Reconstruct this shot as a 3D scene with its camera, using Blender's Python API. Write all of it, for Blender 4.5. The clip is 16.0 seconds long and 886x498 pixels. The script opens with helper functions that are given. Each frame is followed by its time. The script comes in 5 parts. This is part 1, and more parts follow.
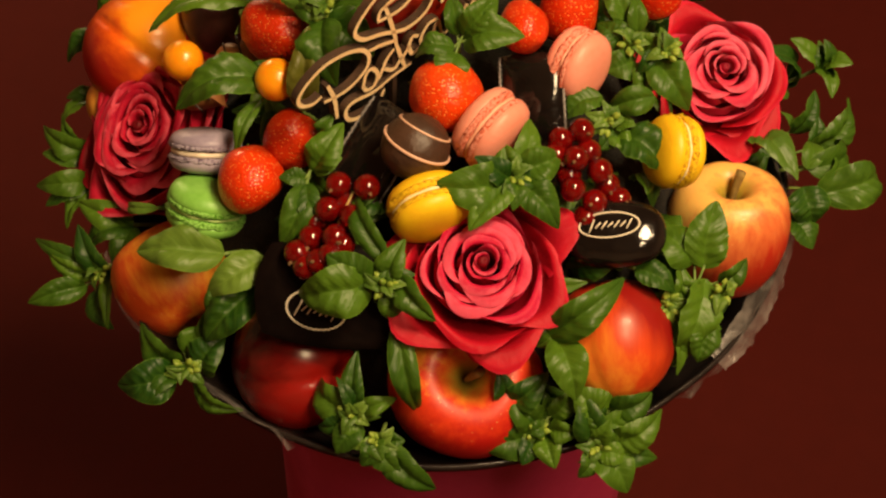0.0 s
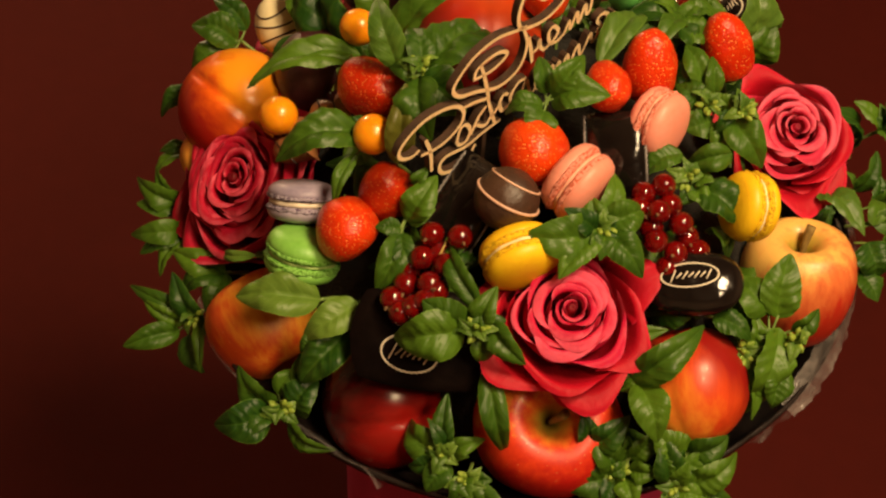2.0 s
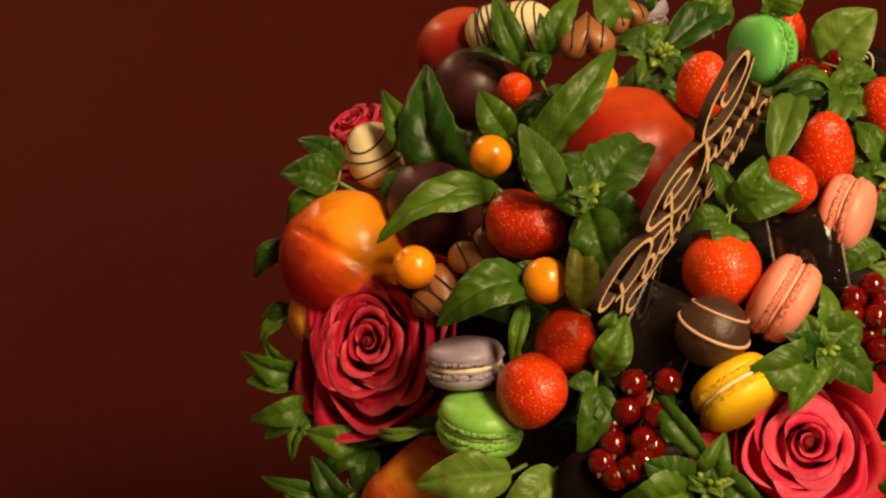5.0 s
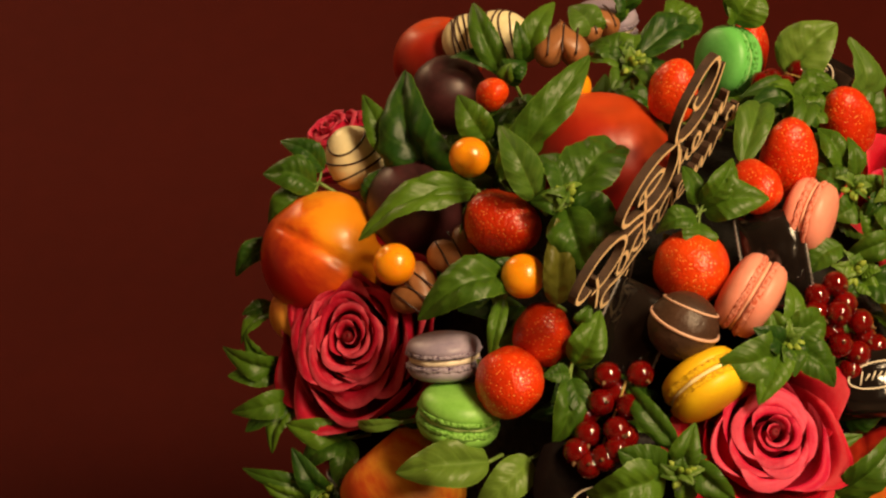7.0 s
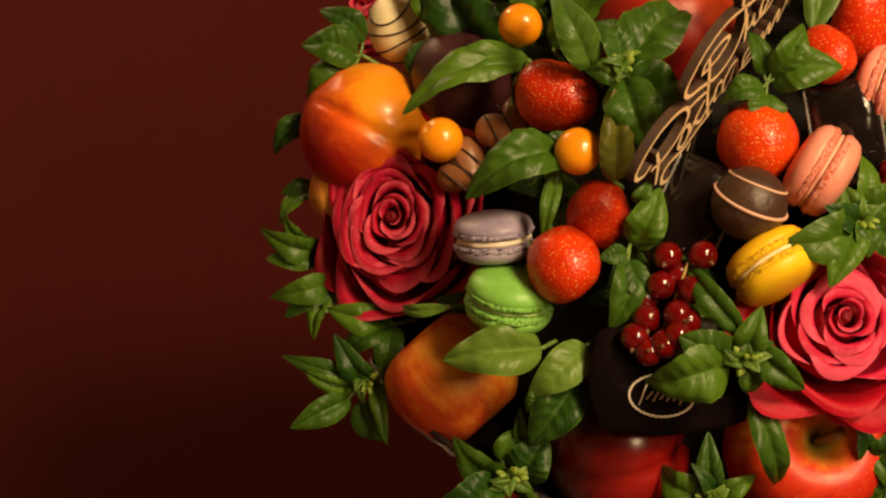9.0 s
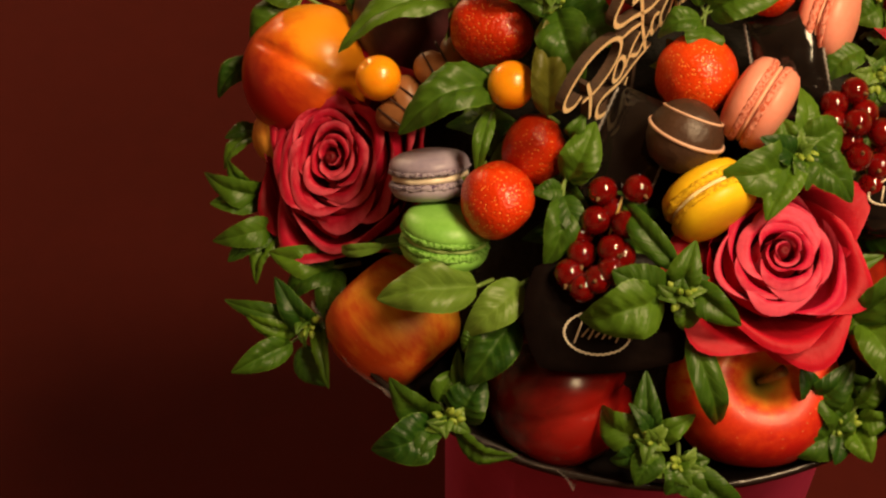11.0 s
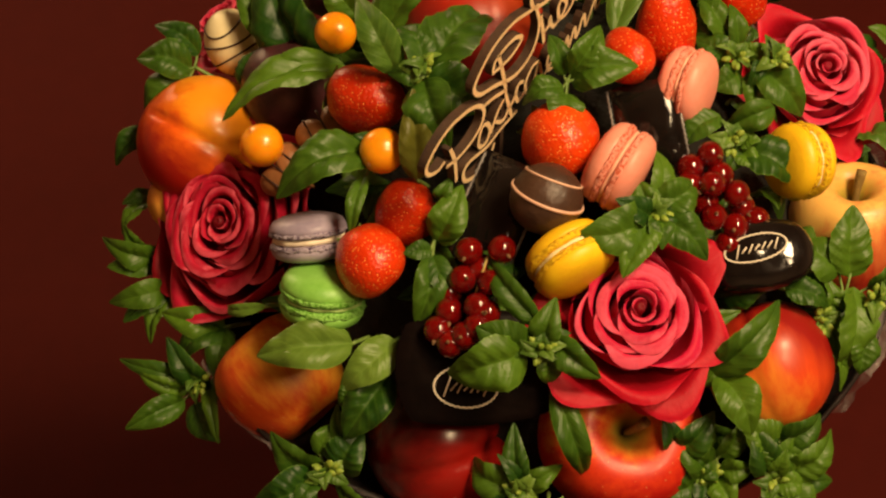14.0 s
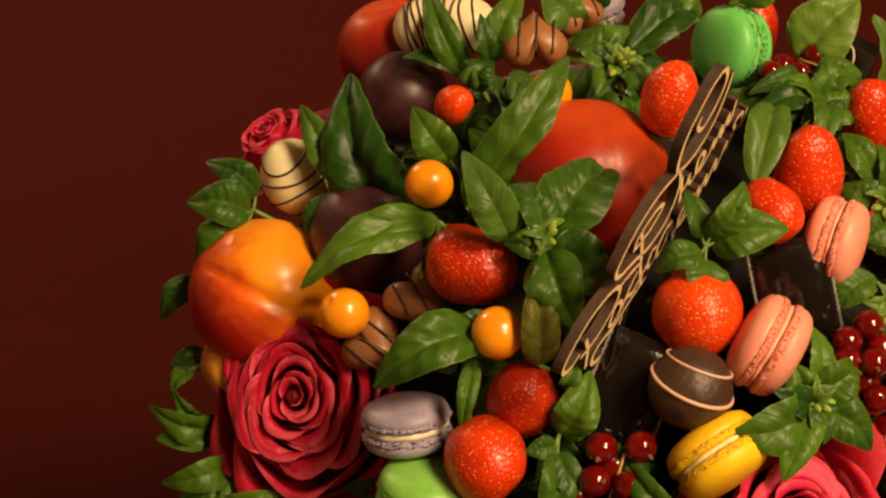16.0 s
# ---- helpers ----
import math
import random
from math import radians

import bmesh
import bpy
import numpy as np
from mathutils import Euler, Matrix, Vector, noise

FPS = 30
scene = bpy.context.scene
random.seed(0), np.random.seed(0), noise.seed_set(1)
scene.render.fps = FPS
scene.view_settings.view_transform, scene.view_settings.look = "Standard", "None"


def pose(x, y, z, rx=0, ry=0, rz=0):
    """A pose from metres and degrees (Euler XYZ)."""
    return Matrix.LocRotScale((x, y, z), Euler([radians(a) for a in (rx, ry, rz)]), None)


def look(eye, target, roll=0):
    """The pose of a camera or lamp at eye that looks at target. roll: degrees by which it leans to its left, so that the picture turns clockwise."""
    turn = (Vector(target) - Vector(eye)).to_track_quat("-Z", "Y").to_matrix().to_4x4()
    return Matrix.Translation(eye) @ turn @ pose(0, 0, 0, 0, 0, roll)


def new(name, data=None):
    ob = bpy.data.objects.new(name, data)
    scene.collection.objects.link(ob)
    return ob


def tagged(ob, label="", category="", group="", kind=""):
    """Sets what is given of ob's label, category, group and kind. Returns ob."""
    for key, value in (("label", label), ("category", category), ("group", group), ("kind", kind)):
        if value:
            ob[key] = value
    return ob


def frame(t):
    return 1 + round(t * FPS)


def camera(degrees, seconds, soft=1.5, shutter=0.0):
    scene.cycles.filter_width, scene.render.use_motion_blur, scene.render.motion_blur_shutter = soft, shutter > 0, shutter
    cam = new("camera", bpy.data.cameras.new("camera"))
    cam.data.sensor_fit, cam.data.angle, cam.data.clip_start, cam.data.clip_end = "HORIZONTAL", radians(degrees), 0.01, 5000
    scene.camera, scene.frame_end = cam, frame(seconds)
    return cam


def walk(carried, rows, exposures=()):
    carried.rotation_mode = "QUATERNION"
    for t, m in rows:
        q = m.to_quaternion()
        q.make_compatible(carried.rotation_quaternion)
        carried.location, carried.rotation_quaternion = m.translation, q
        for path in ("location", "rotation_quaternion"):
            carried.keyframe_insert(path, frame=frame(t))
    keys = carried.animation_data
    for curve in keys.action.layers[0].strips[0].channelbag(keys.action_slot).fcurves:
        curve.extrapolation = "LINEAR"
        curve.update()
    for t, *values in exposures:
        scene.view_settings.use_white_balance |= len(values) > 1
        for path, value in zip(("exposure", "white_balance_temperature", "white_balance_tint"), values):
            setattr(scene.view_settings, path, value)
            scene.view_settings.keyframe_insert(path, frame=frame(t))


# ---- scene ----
PATH = [
    (0.0, look((0.0077, -0.6384, 1.0387), (0.0048, -0.0427, 0.2355), 1.95)),
    (0.5, look((-0.0179, -0.6442, 1.0482), (-0.0286, -0.0318, 0.2577), 2.10)),
    (1.0, look((-0.0236, -0.6522, 1.0578), (-0.0327, -0.0296, 0.2753), 2.21)),
    (1.5, look((-0.0335, -0.6627, 1.0633), (-0.0335, -0.0334, 0.2862), 2.80)),
    (2.0, look((-0.0449, -0.6777, 1.0681), (-0.0438, -0.0523, 0.2879), 2.82)),
    (2.5, look((-0.0579, -0.6534, 1.0605), (-0.0759, -0.0573, 0.2577), 2.56)),
    (3.0, look((-0.0531, -0.5902, 1.0443), (-0.1065, -0.0144, 0.2284), 1.64)),
    (3.5, look((-0.0599, -0.5425, 1.0278), (-0.1205, 0.0234, 0.2056), 2.25)),
    (4.0, look((-0.1494, -0.4972, 1.0184), (-0.1292, 0.0756, 0.1990), -0.42)),
    (4.5, look((-0.2188, -0.5100, 1.0268), (-0.1448, 0.0838, 0.2256), -0.63)),
    (4.7, look((-0.2251, -0.5122, 1.0292), (-0.1321, 0.0907, 0.2256), 0.27)),
    (6.8, look((-0.2592, -0.5470, 1.0472), (-0.1118, 0.0637, 0.2690), 4.70)),
    (7.0, look((-0.2596, -0.5464, 1.0466), (-0.1121, 0.0632, 0.2677), 4.75)),
    (7.5, look((-0.2640, -0.5437, 1.0378), (-0.1147, 0.0452, 0.2435), 4.79)),
    (8.0, look((-0.2604, -0.5338, 1.0321), (-0.1216, 0.0349, 0.2214), 4.40)),
    (8.2, look((-0.2625, -0.5295, 1.0299), (-0.1317, 0.0353, 0.2214), 4.20)),
    (10.3, look((-0.2247, -0.5127, 0.9515), (-0.1308, 0.0450, 0.1360), 0.98)),
    (10.5, look((-0.2214, -0.5242, 0.9586), (-0.1300, 0.0370, 0.1360), 0.66)),
    (11.0, look((-0.2007, -0.5436, 0.9722), (-0.1121, 0.0272, 0.1559), 0.48)),
    (11.5, look((-0.1900, -0.5547, 0.9774), (-0.1074, 0.0222, 0.1647), -0.51)),
    (12.0, look((-0.1823, -0.5717, 0.9807), (-0.1040, 0.0146, 0.1744), -0.62)),
    (12.5, look((-0.1700, -0.5886, 0.9875), (-0.0913, 0.0029, 0.1850), -0.69)),
    (13.0, look((-0.1528, -0.5964, 0.9897), (-0.0644, -0.0027, 0.1899), -0.50)),
    (13.5, look((-0.1435, -0.5961, 0.9924), (-0.0535, -0.0054, 0.1905), -0.40)),
    (14.0, look((-0.1485, -0.5792, 1.0026), (-0.0515, 0.0205, 0.2082), 0.35)),
    (14.5, look((-0.1583, -0.5400, 0.9972), (-0.0407, 0.0532, 0.2007), 1.43)),
    (15.0, look((-0.1734, -0.4820, 0.9819), (-0.0408, 0.0852, 0.1690), 2.17)),
    (15.5, look((-0.1908, -0.4338, 0.9755), (-0.0388, 0.1134, 0.1524), 3.59)),
    (16.0, look((-0.2186, -0.3931, 0.9729), (-0.0680, 0.1584, 0.1524), 4.17)),
]
cam = camera(27.00, 16.0, soft=2.3)
walk(cam, PATH)

# ---- light ----
world = bpy.data.worlds.new("room_light")
scene.world = world
world.use_nodes = True
world.node_tree.nodes["Background"].inputs[0].default_value = (1.0, 0.72, 0.5, 1)
world.node_tree.nodes["Background"].inputs[1].default_value = 0.04


def lamp(name, eye, target, size, watts, colour):
    data = bpy.data.lights.new(name, "AREA")
    data.shape, data.size, data.energy, data.color = "DISK", size, watts, colour
    ob = new(name, data)
    ob.matrix_basis = look(eye, target)
    return ob


lamp("ceiling_lamp_light", (0.72, -0.26, 2.05), (0.0, 0.0, 0.25), 0.50, 49, (1.0, 0.695, 0.38))
# added fill that brightens the bouquet's front, no lamp known there
lamp("front_fill_light", (0.70, -1.00, 2.05), (0.0, 0.0, 0.25), 0.45, 20, (1.0, 0.70, 0.385))
# low unseen fill, added to lift the cloth at the back left
lamp("back_floor_fill_light", (-0.95, 1.95, 0.60), (-0.60, 1.15, -0.45), 0.40, 13, (1.0, 0.70, 0.385))


# ---- materials ----
def mat(name, rough=0.5, metal=0.0, spec=0.5, coat=0.0, sss=0.0):
    m = bpy.data.materials.new(name)
    m.use_nodes = True
    b = m.node_tree.nodes["Principled BSDF"]
    b.inputs["Roughness"].default_value = rough
    b.inputs["Metallic"].default_value = metal
    b.inputs["Specular IOR Level"].default_value = spec
    b.inputs["Coat Weight"].default_value = coat
    b.inputs["Coat Roughness"].default_value = 0.08
    if sss:
        b.inputs["Subsurface Weight"].default_value = sss
        b.inputs["Subsurface Radius"].default_value = (0.008, 0.002, 0.001)
        b.inputs["Subsurface Scale"].default_value = 0.4
    return m, m.node_tree, b


def node(nt, kind, **values):
    n = nt.nodes.new(kind)
    for k, v in values.items():
        if k in n.inputs:
            n.inputs[k].default_value = v
    return n


def coords(nt, which="Object"):
    return nt.nodes.new("ShaderNodeTexCoord").outputs[which]


def noise_tex(nt, vec, scale, detail=4, rough=0.55):
    n = node(nt, "ShaderNodeTexNoise", Scale=scale, Detail=detail, Roughness=rough)
    nt.links.new(vec, n.inputs["Vector"])
    return n.outputs["Fac"]


def ramp(nt, fac, stops):
    r = nt.nodes.new("ShaderNodeValToRGB")
    while len(r.color_ramp.elements) < len(stops):
        r.color_ramp.elements.new(0.5)
    for e, (p, c) in zip(r.color_ramp.elements, stops):
        e.position, e.color = p, (*c, 1)
    nt.links.new(fac, r.inputs["Fac"])
    return r.outputs["Color"]


def mixc(nt, fac, a, b, mode="MIX"):
    m = nt.nodes.new("ShaderNodeMix")
    m.data_type, m.blend_type = "RGBA", mode
    for sock, v in ((m.inputs["Factor"], fac), (m.inputs["A"], a), (m.inputs["B"], b)):
        if isinstance(v, bpy.types.NodeSocket):
            nt.links.new(v, sock)
        elif isinstance(v, (int, float)):
            sock.default_value = v
        else:
            sock.default_value = (*v, 1)
    return m.outputs["Result"]


def math_node(nt, op, a, b=0.0):
    m = nt.nodes.new("ShaderNodeMath")
    m.operation = op
    for sock, v in zip(m.inputs, (a, b)):
        if isinstance(v, bpy.types.NodeSocket):
            nt.links.new(v, sock)
        else:
            sock.default_value = v
    return m.outputs[0]


def bump(nt, b, height, strength, dist=0.001):
    n = node(nt, "ShaderNodeBump", Strength=strength, Distance=dist)
    nt.links.new(height, n.inputs["Height"])
    nt.links.new(n.outputs["Normal"], b.inputs["Normal"])


def obj_random(nt):
    return nt.nodes.new("ShaderNodeObjectInfo").outputs["Random"]


def sep_z(nt, vec, axis="Z"):
    s = nt.nodes.new("ShaderNodeSeparateXYZ")
    nt.links.new(vec, s.inputs[0])
    return s.outputs[axis]


def mottled(name, a, b, scale, rough=0.5, bump_scale=0, bump_strength=0.3, bump_dist=0.001, **more):
    m, nt, bs = mat(name, rough, **more)
    v = coords(nt)
    f1, f2 = noise_tex(nt, v, scale), noise_tex(nt, v, scale * 6)
    f = math_node(nt, "ADD", math_node(nt, "MULTIPLY", f1, 0.7), math_node(nt, "MULTIPLY", f2, 0.3))
    nt.links.new(ramp(nt, f, [(0.35, a), (0.65, b)]), bs.inputs["Base Color"])
    if bump_scale:
        bump(nt, bs, noise_tex(nt, v, bump_scale, 6), bump_strength, bump_dist)
    return m


def leaf_material(name, dark, light):
    """Green leaf: UV u runs across (midrib at 0.5), v from base to tip."""
    m, nt, bs = mat(name, 0.42, spec=0.34)
    uv = coords(nt, "UV")
    u, v = sep_z(nt, uv, "X"), sep_z(nt, uv, "Y")
    across = math_node(nt, "ABSOLUTE", math_node(nt, "SUBTRACT", u, 0.5))
    # side veins slant from the midrib towards the tip
    saw = math_node(nt, "FRACT", math_node(nt, "MULTIPLY", math_node(nt, "SUBTRACT", v, math_node(nt, "MULTIPLY", across, 0.55)), 6.5))
    tri = math_node(nt, "ABSOLUTE", math_node(nt, "SUBTRACT", saw, 0.5))
    vein = math_node(nt, "SUBTRACT", 1.0, math_node(nt, "MINIMUM", math_node(nt, "MULTIPLY", math_node(nt, "SUBTRACT", 0.5, tri), 5.0), 1.0))
    rib = math_node(nt, "SUBTRACT", 1.0, math_node(nt, "MINIMUM", math_node(nt, "MULTIPLY", across, 22.0), 1.0))
    veins = math_node(nt, "MAXIMUM", math_node(nt, "MULTIPLY", vein, 0.5), rib)
    big = noise_tex(nt, coords(nt), 35, 3)
    fine = noise_tex(nt, coords(nt), 260, 4)
    tone = math_node(nt, "ADD", math_node(nt, "MULTIPLY", big, 0.50), math_node(nt, "MULTIPLY", obj_random(nt), 0.50))
    tone = math_node(nt, "ADD", tone, math_node(nt, "MULTIPLY", math_node(nt, "SUBTRACT", fine, 0.5), 0.22))
    base = ramp(nt, tone, [(0.22, dark), (0.85, light)])
    pale = tuple(min(1, c * 1.5 + 0.02) for c in light)
    # a thin paler margin
    margin = math_node(nt, "MINIMUM", math_node(nt, "MAXIMUM", math_node(nt, "MULTIPLY", math_node(nt, "SUBTRACT", across, 0.470), 40.0), 0.0), 1.0)
    lines = math_node(nt, "MAXIMUM", math_node(nt, "MULTIPLY", veins, 0.16), math_node(nt, "MULTIPLY", margin, 0.45))
    col = mixc(nt, lines, base, pale)
    nt.links.new(col, bs.inputs["Base Color"])
    h = math_node(nt, "SUBTRACT", math_node(nt, "MULTIPLY", noise_tex(nt, coords(nt), 150, 3), 0.9), math_node(nt, "MULTIPLY", veins, 0.55))
    bump(nt, bs, h, 0.40, 0.0012)
    # a little light passes through the blade
    thin = nt.nodes.new("ShaderNodeBsdfTranslucent")
    nt.links.new(col, thin.inputs["Color"])
    mix = nt.nodes.new("ShaderNodeMixShader")
    mix.inputs[0].default_value = 0.14
    nt.links.new(bs.outputs[0], mix.inputs[1])
    nt.links.new(thin.outputs[0], mix.inputs[2])
    nt.links.new(mix.outputs[0], nt.nodes["Material Output"].inputs["Surface"])
    return m


LEAF = leaf_material("basil_leaf", (0.012, 0.052, 0.004), (0.094, 0.196, 0.012))
LEAF_OLIVE = leaf_material("olive_basil_leaf", (0.050, 0.055, 0.006), (0.125, 0.130, 0.016))
LEAF_PALE = leaf_material("pale_basil_leaf", (0.05, 0.12, 0.012), (0.15, 0.26, 0.035))
STEM = mottled("green_stem", (0.09, 0.17, 0.03), (0.2, 0.3, 0.06), 90)
BUD = mottled("basil_bud", (0.13, 0.23, 0.02), (0.30, 0.40, 0.05), 160, 0.5, 500, 0.5)


def petal_material(name, deep, mid, edge):
    m, nt, bs = mat(name, 0.55, spec=0.25, sss=0.12)
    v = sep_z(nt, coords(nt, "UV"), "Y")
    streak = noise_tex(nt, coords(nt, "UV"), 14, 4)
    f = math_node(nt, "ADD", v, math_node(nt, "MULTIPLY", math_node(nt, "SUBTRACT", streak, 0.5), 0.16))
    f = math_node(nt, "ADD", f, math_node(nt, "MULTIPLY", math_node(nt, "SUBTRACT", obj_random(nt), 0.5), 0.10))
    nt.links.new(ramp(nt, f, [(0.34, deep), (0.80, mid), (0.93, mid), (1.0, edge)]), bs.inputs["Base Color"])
    # fine ribs that run from base to rim
    mp = nt.nodes.new("ShaderNodeMapping")
    nt.links.new(coords(nt, "UV"), mp.inputs["Vector"])
    mp.inputs["Scale"].default_value = (26, 2.5, 1)
    ribs = noise_tex(nt, mp.outputs["Vector"], 1.0, 4)
    bump(nt, bs, math_node(nt, "ADD", math_node(nt, "MULTIPLY", ribs, 1.6), noise_tex(nt, coords(nt), 110, 3)), 0.5, 0.0009)
    # petals let much light through
    thin = nt.nodes.new("ShaderNodeBsdfTranslucent")
    thin.inputs["Color"].default_value = (*edge, 1)
    mix = nt.nodes.new("ShaderNodeMixShader")
    mix.inputs[0].default_value = 0.24
    nt.links.new(bs.outputs[0], mix.inputs[1])
    nt.links.new(thin.outputs[0], mix.inputs[2])
    nt.links.new(mix.outputs[0], nt.nodes["Material Output"].inputs["Surface"])
    return m


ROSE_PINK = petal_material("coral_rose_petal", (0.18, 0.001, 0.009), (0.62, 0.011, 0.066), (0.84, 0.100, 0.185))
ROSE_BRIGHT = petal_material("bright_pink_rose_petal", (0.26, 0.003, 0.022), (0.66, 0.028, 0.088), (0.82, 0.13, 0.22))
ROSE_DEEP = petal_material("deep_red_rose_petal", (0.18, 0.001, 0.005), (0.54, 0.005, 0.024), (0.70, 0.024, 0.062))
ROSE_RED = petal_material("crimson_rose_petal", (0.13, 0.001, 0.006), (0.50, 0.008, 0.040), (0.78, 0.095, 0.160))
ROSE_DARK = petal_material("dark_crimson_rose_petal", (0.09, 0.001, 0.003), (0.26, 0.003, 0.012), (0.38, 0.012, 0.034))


def strawberry_material(name, dark, mid, light, seeds=0.55):
    m, nt, bs = mat(name, 0.30, spec=0.34, coat=0.10, sss=0.1)
    v = coords(nt)
    cells = node(nt, "ShaderNodeTexVoronoi", Scale=540.0, Randomness=0.8)
    nt.links.new(v, cells.inputs["Vector"])
    seed = ramp(nt, cells.outputs["Distance"], [(0.16, (1, 1, 1)), (0.25, (0, 0, 0))])
    tone = math_node(nt, "ADD", math_node(nt, "MULTIPLY", noise_tex(nt, v, 45), 0.75), math_node(nt, "MULTIPLY", obj_random(nt), 0.25))
    flesh = ramp(nt, tone, [(0.25, dark), (0.55, mid), (0.90, light)])
    nt.links.new(mixc(nt, math_node(nt, "MULTIPLY", seed, seeds), flesh, (0.95, 0.50, 0.12)), bs.inputs["Base Color"])
    pit = ramp(nt, cells.outputs["Distance"], [(0.0, (0.9, 0.9, 0.9)), (0.15, (0.75, 0.75, 0.75)), (0.25, (0.15, 0.15, 0.15)), (0.60, (1, 1, 1))])
    bump(nt, bs, math_node(nt, "ADD", pit, math_node(nt, "ADD", math_node(nt, "MULTIPLY", noise_tex(nt, v, 420, 3), 0.5), math_node(nt, "MULTIPLY", noise_tex(nt, v, 90, 3), 1.4))), 0.30, 0.0010)
    return m


STRAWBERRY = strawberry_material("strawberry_skin", (0.50, 0.014, 0.002), (0.68, 0.044, 0.003), (0.78, 0.100, 0.005), 0.75)
STRAWBERRY_RIPE = strawberry_material("ripe_strawberry_skin", (0.30, 0.007, 0.002), (0.44, 0.022, 0.002), (0.60, 0.050, 0.004), 0.40)


def physalis_material():
    m, nt, bs = mat("physalis_skin", 0.28, coat=0.3, sss=0.2)
    v = coords(nt)
    nt.links.new(ramp(nt, noise_tex(nt, v, 60), [(0.3, (0.80, 0.25, 0.003)), (0.7, (0.90, 0.36, 0.006))]), bs.inputs["Base Color"])
    bump(nt, bs, noise_tex(nt, v, 400), 0.12, 0.0005)
    return m


PHYSALIS = physalis_material()


def fruit_material(name, yellow, red, deep, streaks=9.0, amount=0.5, rough=0.3, specks=True, side=(0.0, 0.0, 1.0), hollow=0.0):
    """Apple and nectarine skin: a blush that turns round the fruit, with streaks from the stem down and pale specks."""
    m, nt, bs = mat(name, rough, spec=0.40, coat=0.06, sss=0.06)
    v = coords(nt)
    mp = nt.nodes.new("ShaderNodeMapping")
    nt.links.new(v, mp.inputs["Vector"])
    mp.inputs["Scale"].default_value = (1, 1, 0.22)
    fine = noise_tex(nt, mp.outputs["Vector"], streaks * 16, 4, 0.65)
    broad = noise_tex(nt, v, 14, 3)
    dot = nt.nodes.new("ShaderNodeVectorMath")
    dot.operation = "DOT_PRODUCT"
    nt.links.new(v, dot.inputs[0])
    dot.inputs[1].default_value = [c * 9 for c in side]
    f = math_node(nt, "ADD", math_node(nt, "MULTIPLY", fine, 0.85), math_node(nt, "MULTIPLY", broad, 1.0))
    f = math_node(nt, "ADD", f, math_node(nt, "ADD", dot.outputs["Value"], amount - 0.92))
    col = ramp(nt, f, [(0.25, yellow), (0.55, red), (0.95, deep)])
    if specks:
        cells = node(nt, "ShaderNodeTexVoronoi", Scale=240.0)
        nt.links.new(v, cells.inputs["Vector"])
        col = mixc(nt, ramp(nt, cells.outputs["Distance"], [(0.07, (0.35, 0.35, 0.35)), (0.12, (0, 0, 0))]), col, (0.8, 0.5, 0.2))
    if hollow:
        # olive russet in the stem hollow
        flat = nt.nodes.new("ShaderNodeVectorMath")
        flat.operation = "MULTIPLY"
        nt.links.new(v, flat.inputs[0])
        flat.inputs[1].default_value = (1 / hollow, 1 / hollow, 0)
        length = nt.nodes.new("ShaderNodeVectorMath")
        length.operation = "LENGTH"
        nt.links.new(flat.outputs[0], length.inputs[0])
        ragged = math_node(nt, "ADD", length.outputs["Value"], math_node(nt, "MULTIPLY", math_node(nt, "SUBTRACT", fine, 0.5), 0.9))
        ring = math_node(nt, "MULTIPLY", ramp(nt, ragged, [(0.25, (1, 1, 1)), (0.95, (0, 0, 0))]), math_node(nt, "GREATER_THAN", sep_z(nt, v), 0.0))
        col = mixc(nt, ring, col, ramp(nt, length.outputs["Value"], [(0.10, (0.07, 0.045, 0.008)), (0.35, (0.38, 0.27, 0.03)), (0.8, tuple(0.88 * c for c in yellow))]))
    nt.links.new(col, bs.inputs["Base Color"])
    bump(nt, bs, noise_tex(nt, v, 180, 5), 0.08, 0.0008)
    return m


SKINS = {
    "yellow_red_apple": ((0.82, 0.49, 0.12), (0.72, 0.20, 0.055), (0.5, 0.03, 0.012), 9, 0.64, 0.40, True),
    "red_apple": ((0.82, 0.34, 0.03), (0.66, 0.045, 0.008), (0.46, 0.010, 0.006), 10, 0.72, 0.44, True),
    "blushed_apple": ((0.80, 0.34, 0.03), (0.62, 0.080, 0.010), (0.34, 0.012, 0.006), 6, 0.42, 0.42, True),
    "two_tone_nectarine": ((0.78, 0.28, 0.03), (0.60, 0.060, 0.010), (0.26, 0.008, 0.006), 4, 0.64, 0.36, False),
    "orange_nectarine": ((0.86, 0.30, 0.010), (0.70, 0.11, 0.006), (0.34, 0.010, 0.005), 5, 0.60, 0.32, False),
    # the near-black last tone here is shade put into the skin colour
    "dark_red_nectarine": ((0.24, 0.007, 0.005), (0.11, 0.0035, 0.003), (0.030, 0.0015, 0.0015), 4, 0.44, 0.26, False),
    "apricot": ((0.55, 0.24, 0.03), (0.46, 0.13, 0.015), (0.30, 0.05, 0.01), 4, 0.40, 0.55, False),
    "red_peach": ((0.50, 0.050, 0.006), (0.36, 0.017, 0.004), (0.17, 0.005, 0.004), 1.6, 0.64, 0.42, False),
}


def skin(kind, m, toward, strength=1.0, crown=0.0, hollow=0.0):
    """The skin of one fruit at the pose m, redder on the side that faces toward (painted shade on the dark red
    nectarine), yellower round the stem by crown.
    """
    yellow, red, deep, streaks, amount, rough, specks = SKINS[kind]
    side = m.to_3x3().inverted() @ (Vector(toward).normalized() * strength) - Vector((0, 0, crown))
    return fruit_material(kind + "_skin", yellow, red, deep, streaks, amount, rough, specks, side, hollow)


